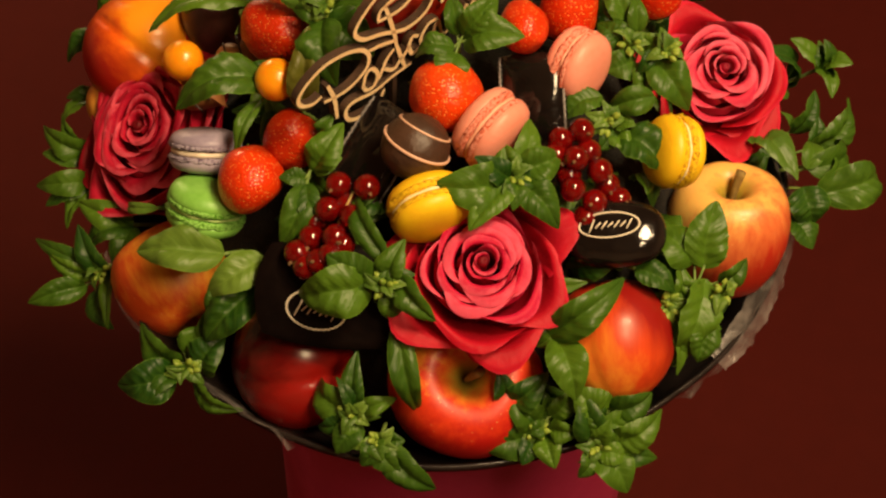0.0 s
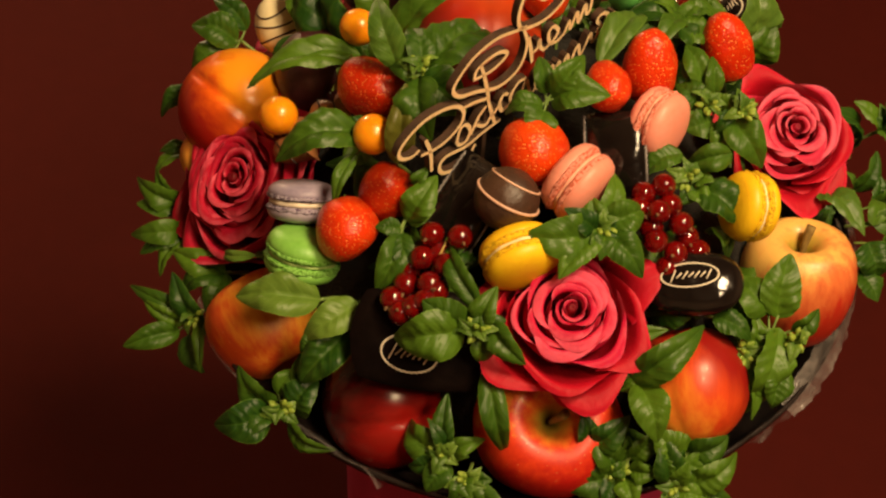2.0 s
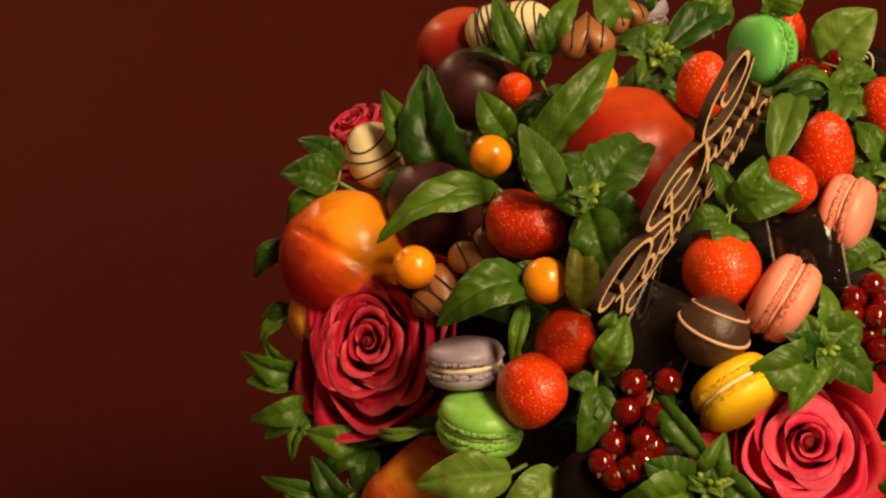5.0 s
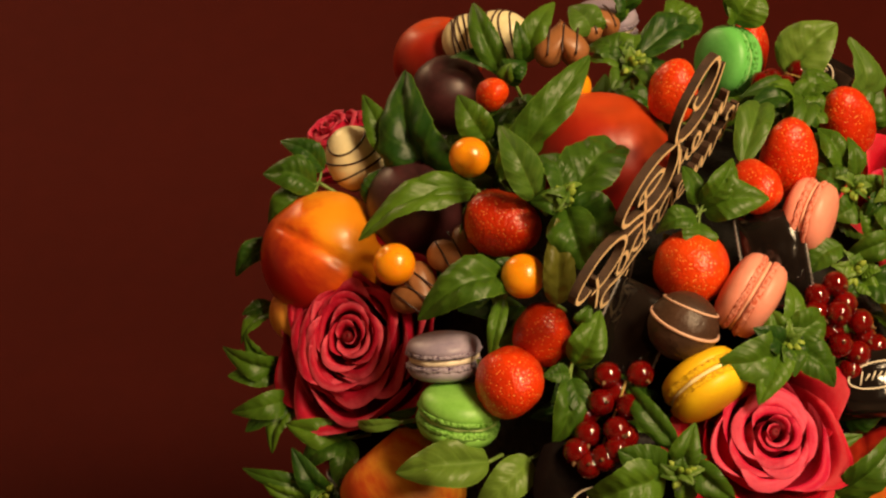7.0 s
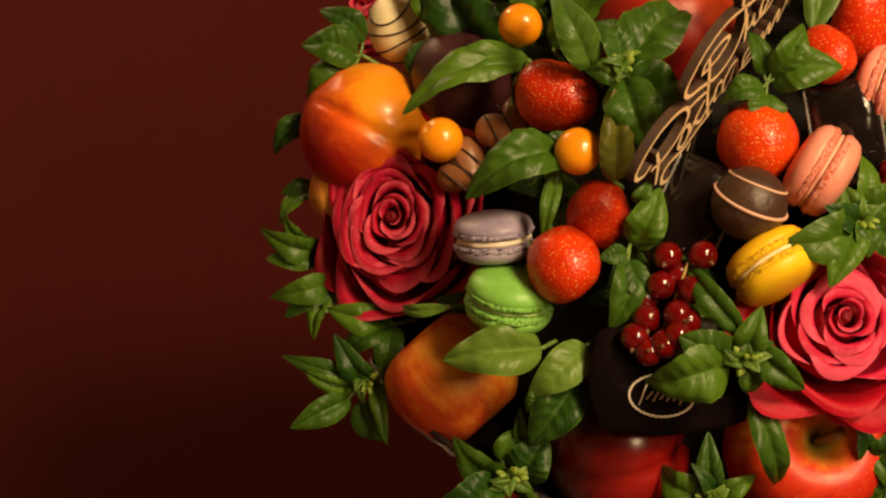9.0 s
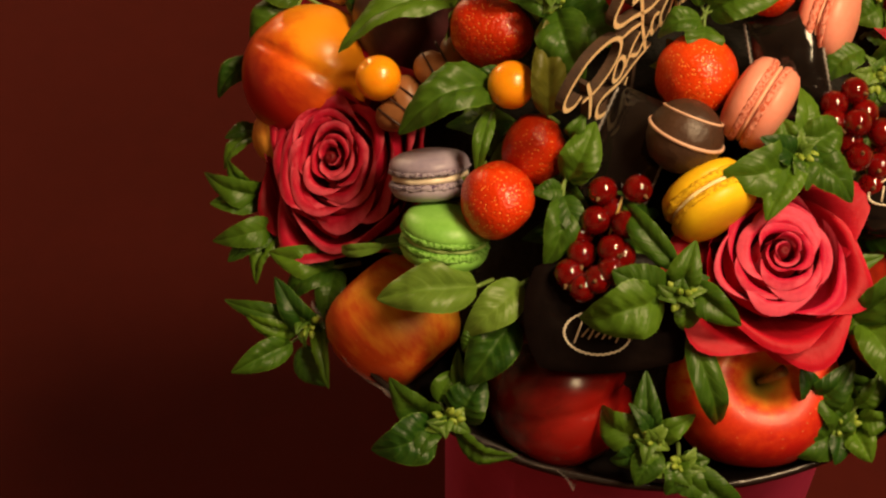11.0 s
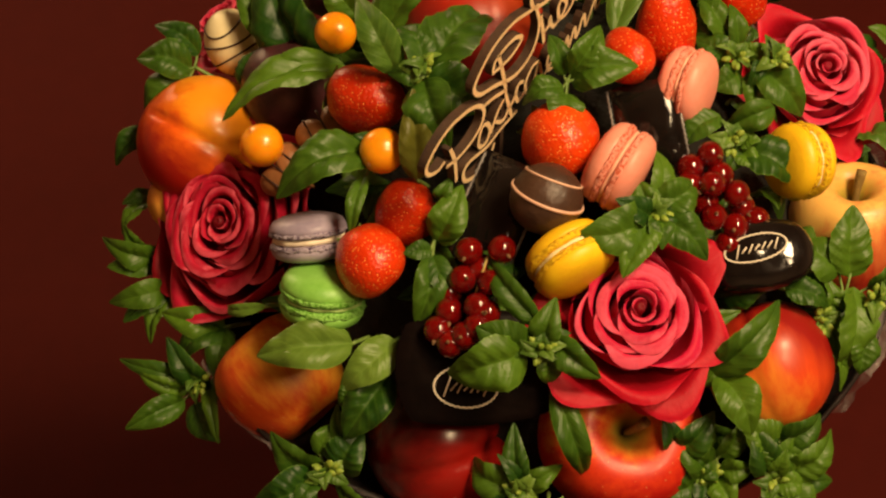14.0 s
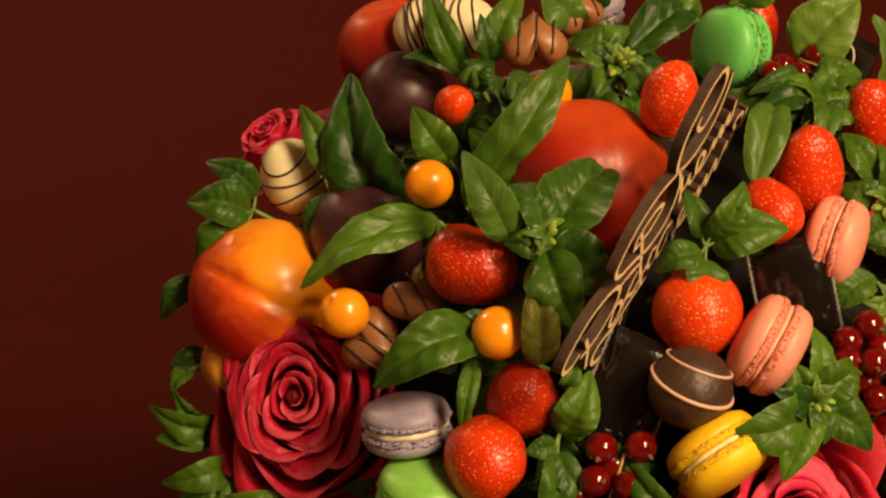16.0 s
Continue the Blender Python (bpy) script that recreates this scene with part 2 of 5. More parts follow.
PLUM = mottled("plum_skin", (0.026, 0.006, 0.008), (0.068, 0.017, 0.020), 60, 0.45, 300, 0.1)


def macaron_materials(name, shell, dark, cream, pits, sparse=0.40):
    a = mottled(name + "_shell", shell, dark, 70, 0.42, 420, 0.22, 0.0006, spec=0.4)
    b, nt, bs = mat(name + "_foot", 0.75, spec=0.3)
    v = coords(nt)
    grain = noise_tex(nt, v, 620, 3)
    nt.links.new(ramp(nt, grain, [(sparse, pits), (sparse + 0.07, tuple(0.96 * x for x in shell))]), bs.inputs["Base Color"])
    bump(nt, bs, grain, 1.0, 0.0016)
    c = mottled(name + "_cream", cream, tuple(x * 0.85 for x in cream), 150, 0.5, 400, 0.3)
    return a, b, c


MAC_PINK = macaron_materials("pink_macaron", (0.88, 0.34, 0.26), (0.83, 0.28, 0.20), (0.90, 0.48, 0.34), (0.60, 0.11, 0.05), 0.42)
MAC_YELLOW = macaron_materials("yellow_macaron", (0.90, 0.58, 0.012), (0.82, 0.47, 0.010), (0.92, 0.80, 0.45), (0.60, 0.30, 0.01), 0.41)
MAC_GREEN = macaron_materials("green_macaron", (0.25, 0.56, 0.105), (0.18, 0.45, 0.065), (0.42, 0.62, 0.20), (0.09, 0.27, 0.015), 0.42)
MAC_MINT = macaron_materials("fresh_green_macaron", (0.16, 0.58, 0.13), (0.12, 0.48, 0.09), (0.35, 0.66, 0.24), (0.06, 0.26, 0.02), 0.42)
MAC_LILAC = macaron_materials("lilac_macaron", (0.38, 0.33, 0.43), (0.26, 0.22, 0.32), (0.84, 0.74, 0.58), (0.07, 0.04, 0.10))

DARK_CHOC = mottled("dark_chocolate", (0.040, 0.019, 0.012), (0.070, 0.034, 0.020), 80, 0.42, 300, 0.5, 0.0012)
MILK_CHOC = mottled("milk_chocolate", (0.26, 0.10, 0.035), (0.33, 0.14, 0.05), 60, 0.4, 300, 0.15)
WHITE_CHOC = mottled("white_chocolate", (0.80, 0.70, 0.40), (0.86, 0.78, 0.50), 60, 0.4, 300, 0.15)
CHOC_LINE = mottled("dark_chocolate_line", (0.028, 0.010, 0.006), (0.05, 0.018, 0.010), 120, 0.45)
PINK_LINE = mottled("pale_pink_icing", (0.62, 0.36, 0.25), (0.72, 0.46, 0.34), 120, 0.5)


def berry_material():
    m, nt, bs = mat("red_currant_skin", 0.08, spec=0.5, coat=0.6)
    v = coords(nt)
    nt.links.new(ramp(nt, noise_tex(nt, v, 120), [(0.3, (0.11, 0.0015, 0.0015)), (0.7, (0.24, 0.004, 0.003))]), bs.inputs["Base Color"])
    bs.inputs["Transmission Weight"].default_value = 0.35
    bs.inputs["IOR"].default_value = 1.38
    return m


BERRY = berry_material()
HUSK = mottled("dry_berry_end", (0.10, 0.05, 0.02), (0.2, 0.11, 0.04), 300, 0.8)
BERRY_STEM = mottled("currant_stem", (0.42, 0.28, 0.06), (0.55, 0.40, 0.12), 120)
APPLE_STEM = mottled("apple_stem", (0.16, 0.09, 0.02), (0.30, 0.21, 0.05), 150, 0.8, 400, 0.6)


def wrapper_material():
    m, nt, bs = mat("black_glossy_wrapper", 0.13, spec=0.45, coat=0.25)
    v = coords(nt)
    nt.links.new(ramp(nt, noise_tex(nt, v, 60), [(0.3, (0.004, 0.003, 0.003)), (0.7, (0.010, 0.007, 0.006))]), bs.inputs["Base Color"])
    bump(nt, bs, math_node(nt, "ADD", noise_tex(nt, v, 55, 3), math_node(nt, "MULTIPLY", noise_tex(nt, v, 140, 2), 0.12)), 0.35, 0.0025)
    return m


WRAPPER = wrapper_material()
# grey stands in for bright glints on the black wrapper's crimp
GLINT_SEAM = mottled("crimped_seam_glint", (0.10, 0.09, 0.09), (0.30, 0.28, 0.27), 160, 0.22, 300, 0.6, 0.001, spec=0.8)
WRAPPER_MATT = mottled("black_matt_wrapper", (0.0035, 0.0022, 0.002), (0.007, 0.004, 0.0035), 50, 0.40, 90, 0.4, 0.0016, spec=0.05)
PALE_INK = mottled("cream_print", (0.74, 0.66, 0.52), (0.84, 0.77, 0.63), 200, 0.5)
WOOD_FACE = mottled("laser_cut_plywood_face", (0.84, 0.60, 0.31), (0.92, 0.72, 0.43), 120, 0.6, 500, 0.2)
WOOD_EDGE = mottled("burnt_plywood_edge", (0.022, 0.009, 0.004), (0.060, 0.027, 0.011), 120, 0.75, 500, 0.3)
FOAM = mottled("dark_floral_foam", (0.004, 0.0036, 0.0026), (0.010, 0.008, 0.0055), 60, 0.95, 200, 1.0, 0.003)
BOX = mottled("magenta_box_card", (0.34, 0.020, 0.075), (0.40, 0.028, 0.092), 30, 0.5, 500, 0.12)
BLACK_RIM = mottled("black_lining", (0.010, 0.008, 0.008), (0.022, 0.016, 0.015), 60, 0.25, 120, 0.4)


def cloth_material():
    m, nt, bs = mat("dark_red_cloth", 0.85, spec=0.15)
    v = coords(nt)
    f = math_node(nt, "ADD", math_node(nt, "MULTIPLY", noise_tex(nt, v, 2.2, 3), 0.6), math_node(nt, "MULTIPLY", noise_tex(nt, v, 40, 4), 0.4))
    nt.links.new(ramp(nt, f, [(0.3, (0.048, 0.0031, 0.0016)), (0.7, (0.062, 0.0043, 0.0022))]), bs.inputs["Base Color"])
    bs.inputs["Sheen Weight"].default_value = 0.35
    bs.inputs["Sheen Roughness"].default_value = 0.35
    bs.inputs["Sheen Tint"].default_value = (0.55, 0.03, 0.014, 1)
    bump(nt, bs, noise_tex(nt, v, 900, 2), 0.2, 0.0006)
    return m


CLOTH = cloth_material()
PLASTER = mottled("warm_plaster", (0.42, 0.30, 0.21), (0.48, 0.35, 0.25), 3, 0.85, 60, 0.2)


def film_material(name, thin, thick, grey=0.70):
    m, nt, bs = mat(name, 0.26, spec=0.5)
    v = coords(nt)
    bs.inputs["Base Color"].default_value = (1.07 * grey, 0.97 * grey, 0.94 * grey, 1)
    bump(nt, bs, noise_tex(nt, v, 55, 4), 0.8, 0.004)
    clear = nt.nodes.new("ShaderNodeBsdfTransparent")
    mix = nt.nodes.new("ShaderNodeMixShader")
    f = ramp(nt, noise_tex(nt, v, 75, 5), [(0.42, (thin, thin, thin)), (0.70, (thick, thick, thick))])
    nt.links.new(f, mix.inputs[0])
    nt.links.new(clear.outputs[0], mix.inputs[1])
    nt.links.new(bs.outputs[0], mix.inputs[2])
    nt.links.new(mix.outputs[0], nt.nodes["Material Output"].inputs["Surface"])
    return m


FILM = film_material("clear_film", 0.14, 0.58, 0.36)
FILM_FOLDED = film_material("folded_clear_film", 0.18, 0.60, 0.28)


# ---- building helpers ----
def mesh_of(name, bm, material, smooth=True):
    me = bpy.data.meshes.new(name)
    for f in bm.faces:
        f.smooth = smooth
    bm.to_mesh(me)
    bm.free()
    for m in (material if isinstance(material, (list, tuple)) else [material]):
        me.materials.append(m)
    return me


def part(name, bm, material, parent, label="", smooth=True):
    """One mesh object under a thing or a part."""
    ob = new(name, bm if isinstance(bm, bpy.types.Mesh) else mesh_of(name, bm, material, smooth))
    ob.parent = parent
    return tagged(ob, label) if label else ob


def thing(name, m, label, category, group="", kind=""):
    ob = new(name)
    ob.empty_display_size = 0.01
    ob.matrix_basis = m
    return tagged(ob, label, category, group, kind)


def solid(name, bm, material, m, label, category, group="", kind="", smooth=True):
    ob = new(name, mesh_of(name, bm, material, smooth))
    ob.matrix_basis = m
    return tagged(ob, label, category, group, kind)


RIGHT, RISE, OUT = Vector((1, 0, 0)), Vector((0, 0.777, 0.629)), Vector((0, -0.629, 0.777))


def way(a, b, c):
    """A direction from its share to the right, up the slope of the bouquet's front, and out of it."""
    return (RIGHT * a + RISE * b + OUT * c).normalized()


def facing(place, axis, toward):
    """A pose whose z axis points along axis and whose x axis leans toward."""
    z = Vector(axis).normalized()
    x = (Vector(toward) - z * z.dot(Vector(toward))).normalized()
    return Matrix.Translation(place) @ Matrix((x, z.cross(x), z)).transposed().to_4x4()


def aim(place, axis, spin=0.0):
    """A pose whose z axis points along axis."""
    q = Vector(axis).to_track_quat("Z", "Y")
    return Matrix.Translation(place) @ q.to_matrix().to_4x4() @ Matrix.Rotation(radians(spin), 4, "Z")


def lathe(profile, segments=40, wobble=None):
    """A turned body from (radius, height) pairs, bottom to top; wobble(angle, height) scales the radius."""
    bm = bmesh.new()
    rings = []
    for r, z in profile:
        if r < 1e-6:
            rings.append([bm.verts.new((0, 0, z))])
            continue
        ring = []
        for i in range(segments):
            a = 2 * math.pi * i / segments
            k = wobble(a, z) if wobble else 1
            ring.append(bm.verts.new((r * k * math.cos(a), r * k * math.sin(a), z)))
        rings.append(ring)
    for p, q in zip(rings, rings[1:]):
        for i in range(segments):
            j = (i + 1) % segments
            if len(p) == 1 and len(q) > 1:
                bm.faces.new((p[0], q[j], q[i]))
            elif len(q) == 1 and len(p) > 1:
                bm.faces.new((p[i], p[j], q[0]))
            elif len(p) > 1:
                bm.faces.new((p[i], p[j], q[j], q[i]))
    bmesh.ops.recalc_face_normals(bm, faces=bm.faces[:])
    return bm


def tube(points, radius, sides=7, taper=1.0, closed=False):
    """A round rod along points."""
    bm = bmesh.new()
    pts = [Vector(p) for p in points]
    n = len(pts)
    rings = []
    for i, p in enumerate(pts):
        d = (pts[(i + 1) % n if closed else min(i + 1, n - 1)] - pts[(i - 1) % n if closed else max(i - 1, 0)]).normalized()
        side = d.cross(Vector((0.31, 0.52, 0.79))).normalized()
        up = d.cross(side)
        r = radius * (1 + (taper - 1) * i / max(1, n - 1))
        rings.append([bm.verts.new(p + (side * math.cos(2 * math.pi * k / sides) + up * math.sin(2 * math.pi * k / sides)) * r) for k in range(sides)])
    pairs = list(zip(rings, rings[1:])) + ([(rings[-1], rings[0])] if closed else [])
    for a, b in pairs:
        for k in range(sides):
            j = (k + 1) % sides
            bm.faces.new((a[k], a[j], b[j], b[k]))
    if not closed:
        bm.faces.new(rings[0][::-1])
        bm.faces.new(rings[-1])
    bmesh.ops.recalc_face_normals(bm, faces=bm.faces[:])
    return bm


def bezier(a, b, c, n=8):
    a, b, c = Vector(a), Vector(b), Vector(c)
    return [a * (1 - t) ** 2 + b * 2 * t * (1 - t) + c * t * t for t in (i / (n - 1) for i in range(n))]


# ---- room and support ----
def slab(name, x0, x1, y0, y1, z0, z1, material, label, category):
    bm = bmesh.new()
    bmesh.ops.create_cube(bm, size=1)
    for v in bm.verts:
        v.co = Vector(((x0 + x1) / 2 + v.co.x * (x1 - x0), (y0 + y1) / 2 + v.co.y * (y1 - y0), (z0 + z1) / 2 + v.co.z * (z1 - z0)))
    return solid(name, bm, material, Matrix(), label, category, kind="structure", smooth=False)


FLOOR = -0.45
slab("floor", -2.2, 2.2, -2.2, 2.2, FLOOR - 0.05, FLOOR, CLOTH, "plain dark red cloth spread flat under the box", "floor")
slab("ceiling", -2.2, 2.2, -2.2, 2.2, 2.4, 2.5, PLASTER, "plain warm plaster ceiling", "ceiling")
slab("wall_north", -2.2, 2.2, 2.2, 2.3, FLOOR - 0.05, 2.5, PLASTER, "plain warm plaster wall", "wall")
slab("wall_south", -2.2, 2.2, -2.3, -2.2, FLOOR - 0.05, 2.5, PLASTER, "plain warm plaster wall", "wall")
slab("wall_east", 2.2, 2.3, -2.3, 2.3, FLOOR - 0.05, 2.5, PLASTER, "plain warm plaster wall", "wall")
slab("wall_west", -2.3, -2.2, -2.3, 2.3, FLOOR - 0.05, 2.5, PLASTER, "plain warm plaster wall", "wall")

CX, CY = 0.017, 0.043


def rim(angle):
    """The reach of the uneven rim at an angle in degrees."""
    return float(np.interp(angle, (-180, -150, -135, -117, -95, -80, -50, -15, 20, 90, 150, 180),
                           (0.209, 0.212, 0.208, 0.203, 0.198, 0.193, 0.187, 0.190, 0.194, 0.196, 0.203, 0.209)))


def step(x, a, b):
    t = min(1.0, max(0.0, (x - a) / (b - a)))
    return t * t * (3 - 2 * t)


def gift_box():
    ob = thing("gift_box", pose(CX, CY, 0), "tall magenta round card box standing on dark red cloth", "box")
    part("body", lathe([(0, FLOOR), (0.118, FLOOR), (0.121, FLOOR + 0.003), (0.124, 0.150), (0.122, 0.152), (0.119, 0.150), (0.116, FLOOR + 0.02), (0, FLOOR + 0.02)], 72), BOX, ob)

    def spread(a, z):
        at = math.degrees(a)
        return 1 + ((rim(at if at <= 180 else at - 360) - 0.002) / 0.1925 - 1) * step(z, 0.10, 0.186)

    part("lining", lathe([(0.117, 0.10), (0.150, 0.150), (0.182, 0.176), (0.1895, 0.1860), (0.1905, 0.1895), (0.1925, 0.1900), (0.1925, 0.185), (0.152, 0.146), (0.121, 0.10)], 144, spread),
         BLACK_RIM, ob, "black lining flaring over the box rim")
    # film: a crumpled clear sheet round the lining, cut short across the front
    bm = bmesh.new()
    n, rows = 260, 9
    grid = []
    for i in range(n):
        at = -180 + 360 * i / n
        a = radians(at)
        nz = noise.noise(Vector((math.cos(a) * 3, math.sin(a) * 3, 0)))
        nz2 = noise.noise(Vector((math.cos(a) * 14, math.sin(a) * 14, 4)))
        cut = step(at, -117, -114) * (1 - step(at, -56, -46))
        top = 0.005 * nz + 0.003 * nz2 - 0.060 * cut + 0.009 * step(at, -152, -138) * (1 - step(at, -119, -116))
        col = []
        for j in range(rows):
            t = j / (rows - 1)
            crease = 0.0022 * noise.noise(Vector((math.cos(a) * 26, math.sin(a) * 26, t * 3 + 9))) * t
            r = 0.1255 + (rim(at) + 0.003 - 0.1255) * t ** 0.8 + 0.003 * nz2 * t + crease
            col.append(bm.verts.new((r * math.cos(a), r * math.sin(a), 0.105 + 0.086 * t + top * t ** 3)))
        grid.append((cut, col))
    for i in range(n):
        (ca, p), (cb, q) = grid[i], grid[(i + 1) % n]
        for j in range(rows - 1):
            if ca + cb < 0.3:
                bm.faces.new((p[j], q[j], q[j + 1], p[j + 1]))
    bmesh.ops.delete(bm, geom=[v for v in bm.verts if not v.link_faces], context="VERTS")
    part("film_collar", bm, FILM, ob, "crumpled clear film collar round the rim")
    # a double fold of the film standing up beside the apple
    bm = bmesh.new()
    fold = []
    for i in range(71):
        at = -40 + 48 * i / 70
        a = radians(at)
        tall = 0.004 + 0.017 * step(at, -40, -26) * (1 - step(at, -8, 8))
        col = []
        for j in range(8):
            t = j / 7
            wave = noise.noise(Vector((at * 0.16, t * 2.2, 3)))
            r = rim(at) + 0.0035 - 0.012 * t + 0.0030 * wave + 0.0015 * noise.noise(Vector((at * 0.6, t * 5, 8)))
            col.append(bm.verts.new((r * math.cos(a), r * math.sin(a), 0.183 + tall * (t + 0.16 * t * noise.noise(Vector((at * 0.22, 5, 1)))))))
        fold.append(col)
    for p, q in zip(fold, fold[1:]):
        for j in range(7):
            bm.faces.new((p[j], q[j], q[j + 1], p[j + 1]))
    part("film_fold", bm, FILM_FOLDED, ob, "wrinkled grey fold of clear film")
    return ob


gift_box()


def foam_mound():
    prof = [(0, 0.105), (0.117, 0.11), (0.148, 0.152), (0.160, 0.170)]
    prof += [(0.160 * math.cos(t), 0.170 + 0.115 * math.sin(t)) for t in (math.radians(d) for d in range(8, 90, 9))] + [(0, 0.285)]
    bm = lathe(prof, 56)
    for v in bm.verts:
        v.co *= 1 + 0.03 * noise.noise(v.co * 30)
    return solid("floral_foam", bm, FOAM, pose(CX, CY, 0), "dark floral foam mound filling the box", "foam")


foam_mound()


# ---- fruit ----
BODIES = []  # centre and radius of the solid things, for leaves to keep clear of


def apple(place, axis, d, kind, label, toward, spin=0, stem=True, tall=1.0, group="apples in the bouquet"):
    m = aim(place, axis, spin)
    ob = thing("apple", m, label, "apple", group)
    material = skin(kind, m, toward, 0.8, 0.45 if kind == "red_apple" else 0.75, 0.019)
    r = d / 2
    BODIES.append((Vector(place), r))
    prof = [(0, -0.62), (0.10, -0.66), (0.22, -0.74), (0.40, -0.80), (0.62, -0.72), (0.82, -0.48), (0.96, -0.12), (1.0, 0.16), (0.97, 0.42),
            (0.86, 0.68), (0.68, 0.84), (0.50, 0.88), (0.34, 0.83), (0.20, 0.70), (0.10, 0.56), (0.04, 0.50), (0, 0.49)]
    bm = lathe([(a * r, b * r * tall) for a, b in prof], 44, lambda a, z: 1 + 0.012 * math.cos(5 * a) + 0.02 * math.cos(2 * a + 1))
    bmesh.ops.subdivide_edges(bm, edges=bm.edges[:], cuts=1, smooth=0.8, use_grid_fill=True)
    part("flesh", bm, material, ob)
    if stem:
        part("stem", tube(bezier((0, 0, 0.48 * r * tall), (0.02 * r, 0, 0.8 * r * tall), (0.16 * r, 0.06 * r, 1.02 * r * tall)), 0.0015, 8, 1.9), APPLE_STEM, ob, "short brown woody stem")
    return ob


def stone_fruit(name, place, axis, cleft_to, d, kind, label, category, toward, cleft=0.10, squash=0.95, group="", pit=0.12):
    """Nectarine, peach or plum: a round body with a cleft running from the stem down one side."""
    ob_m = facing(place, axis, cleft_to)
    BODIES.append((Vector(place), d / 2))
    material = PLUM if kind == "plum" else skin(kind, ob_m, toward, 2.0)
    bm = bmesh.new()
    bmesh.ops.create_icosphere(bm, subdivisions=5, radius=1)
    for v in bm.verts:
        p = v.co.normalized()
        a = math.atan2(p.y, p.x)
        pole = 1 - pit * math.exp(-((1 - p.z) / 0.05)) + 0.006 * math.exp(-((1 + p.z) / 0.03))
        groove = 1 - cleft * (0.65 * math.exp(-(a / 0.10) ** 2) + 0.35 * math.exp(-(a / 0.35) ** 2)) * max(0.0, 0.60 + 0.40 * p.z) ** 0.8 * min(1.0, math.hypot(p.x, p.y) * 2.4)
        k = d / 2 * pole * groove * (1 + 0.012 * noise.noise(p * 2))
        v.co = Vector((p.x * k, p.y * k, p.z * k * squash))
    return solid(name, bm, material, ob_m, label, category, group)


def strawberry(place, axis, length, d, label="glossy orange-red strawberry with pale seeds", spin=0, flesh=None):
    ob = thing("strawberry", aim(place, axis, spin), label, "strawberry", "strawberries in the bouquet")
    r, h = d / 2, length
    BODIES.append((Vector(place), r))
    prof = [(0, -0.46), (0.35, -0.47), (0.70, -0.42), (0.92, -0.28), (1.0, -0.10), (0.97, 0.08), (0.86, 0.24), (0.66, 0.39), (0.40, 0.49), (0.18, 0.53), (0, 0.54)]
    k1, k2 = random.uniform(0, 6), random.uniform(0.02, 0.06)
    bm = lathe([(a * r, b * h) for a, b in prof], 36, lambda a, z: 1 + k2 * math.cos(2 * a + k1) + 0.03 * math.cos(3 * a) + 0.09 * noise.noise(Vector((math.cos(a) * 1.3, math.sin(a) * 1.3, z * 90 + k1))))
    bmesh.ops.subdivide_edges(bm, edges=bm.edges[:], cuts=1, smooth=0.8, use_grid_fill=True)
    part("flesh", bm, flesh or STRAWBERRY, ob)
    # green cap of narrow sepals under the wide end
    for i in range(7):
        a = 2 * math.pi * i / 7 + k1
        c, s = math.cos(a), math.sin(a)
        b = bmesh.new()
        row = []
        for j in range(5):
            t = j / 4
            rad, z = r * (0.12 + 0.80 * t), -h * (0.475 - 0.07 * t * t)
            w = r * 0.20 * math.sin(math.pi * min(1, 0.25 + 0.75 * t)) + 1e-5
            row.append((b.verts.new((c * rad - s * w, s * rad + c * w, z - 0.0006)), b.verts.new((c * rad + s * w, s * rad - c * w, z - 0.0006))))
        for p, q in zip(row, row[1:]):
            b.faces.new((p[0], p[1], q[1], q[0]))
        part("sepal", b, STEM, ob)
    return ob


def physalis(place, d, axis):
    r = d / 2
    BODIES.append((Vector(place), r))
    bm = bmesh.new()
    bmesh.ops.create_icosphere(bm, subdivisions=4, radius=r)
    for v in bm.verts:
        p = v.co.normalized()
        v.co *= 1 - 0.10 * math.exp(-(1 - p.z) / 0.02) + 0.02 * p.z
    return solid("physalis", bm, PHYSALIS, aim(place, axis), "round glossy orange physalis berry without its husk", "physalis", "physalis berries")


apple((-0.145, -0.039, 0.190), way(-0.56, 0.80, -0.22), 0.066, "blushed_apple", "orange-red blushed apple resting on the box rim", way(-0.7, 0.4, 0), 40, False)
apple((0.019, -0.103, 0.196), way(0.04, 0.20, 0.96), 0.083, "red_apple", "bright red apple with a yellow stem hollow", way(0.1, -0.7, 0.2))
apple((0.161, -0.020, 0.228), way(-0.02, 0.80, 0.62), 0.0665, "yellow_red_apple", "yellow apple with orange blush and a brown stem", way(0.6, -0.6, 0.1), 200, True, 1.22)
GROUP = "nectarines in the bouquet"
stone_fruit("nectarine", (0.097, -0.093, 0.229), way(-0.15, 0.97, -0.15), way(-0.50, 0.0, 0.87), 0.064, "two_tone_nectarine", "orange and red nectarine with a cleft", "nectarine", way(0.62, 0.75, 0.0), 0.07, 1.06, GROUP)
# its upper left carries the wrapper's shadow in the skin colour
stone_fruit("nectarine", (-0.072, -0.090, 0.192), way(0.95, 0.20, -0.25), way(-0.1, -0.25, 0.97), 0.076, "dark_red_nectarine", "glossy dark red nectarine at the box rim", "nectarine", way(-0.6, 0.75, 0.0), 0.13, 0.95, GROUP)
stone_fruit("nectarine", (-0.172, 0.088, 0.240), way(-0.75, 0.55, 0.35), way(0.3, -0.2, 0.93), 0.073, "orange_nectarine", "glossy orange nectarine with a deep cleft", "nectarine", way(-0.75, -0.55, -0.25), 0.105, 1.02, GROUP, 0.02)
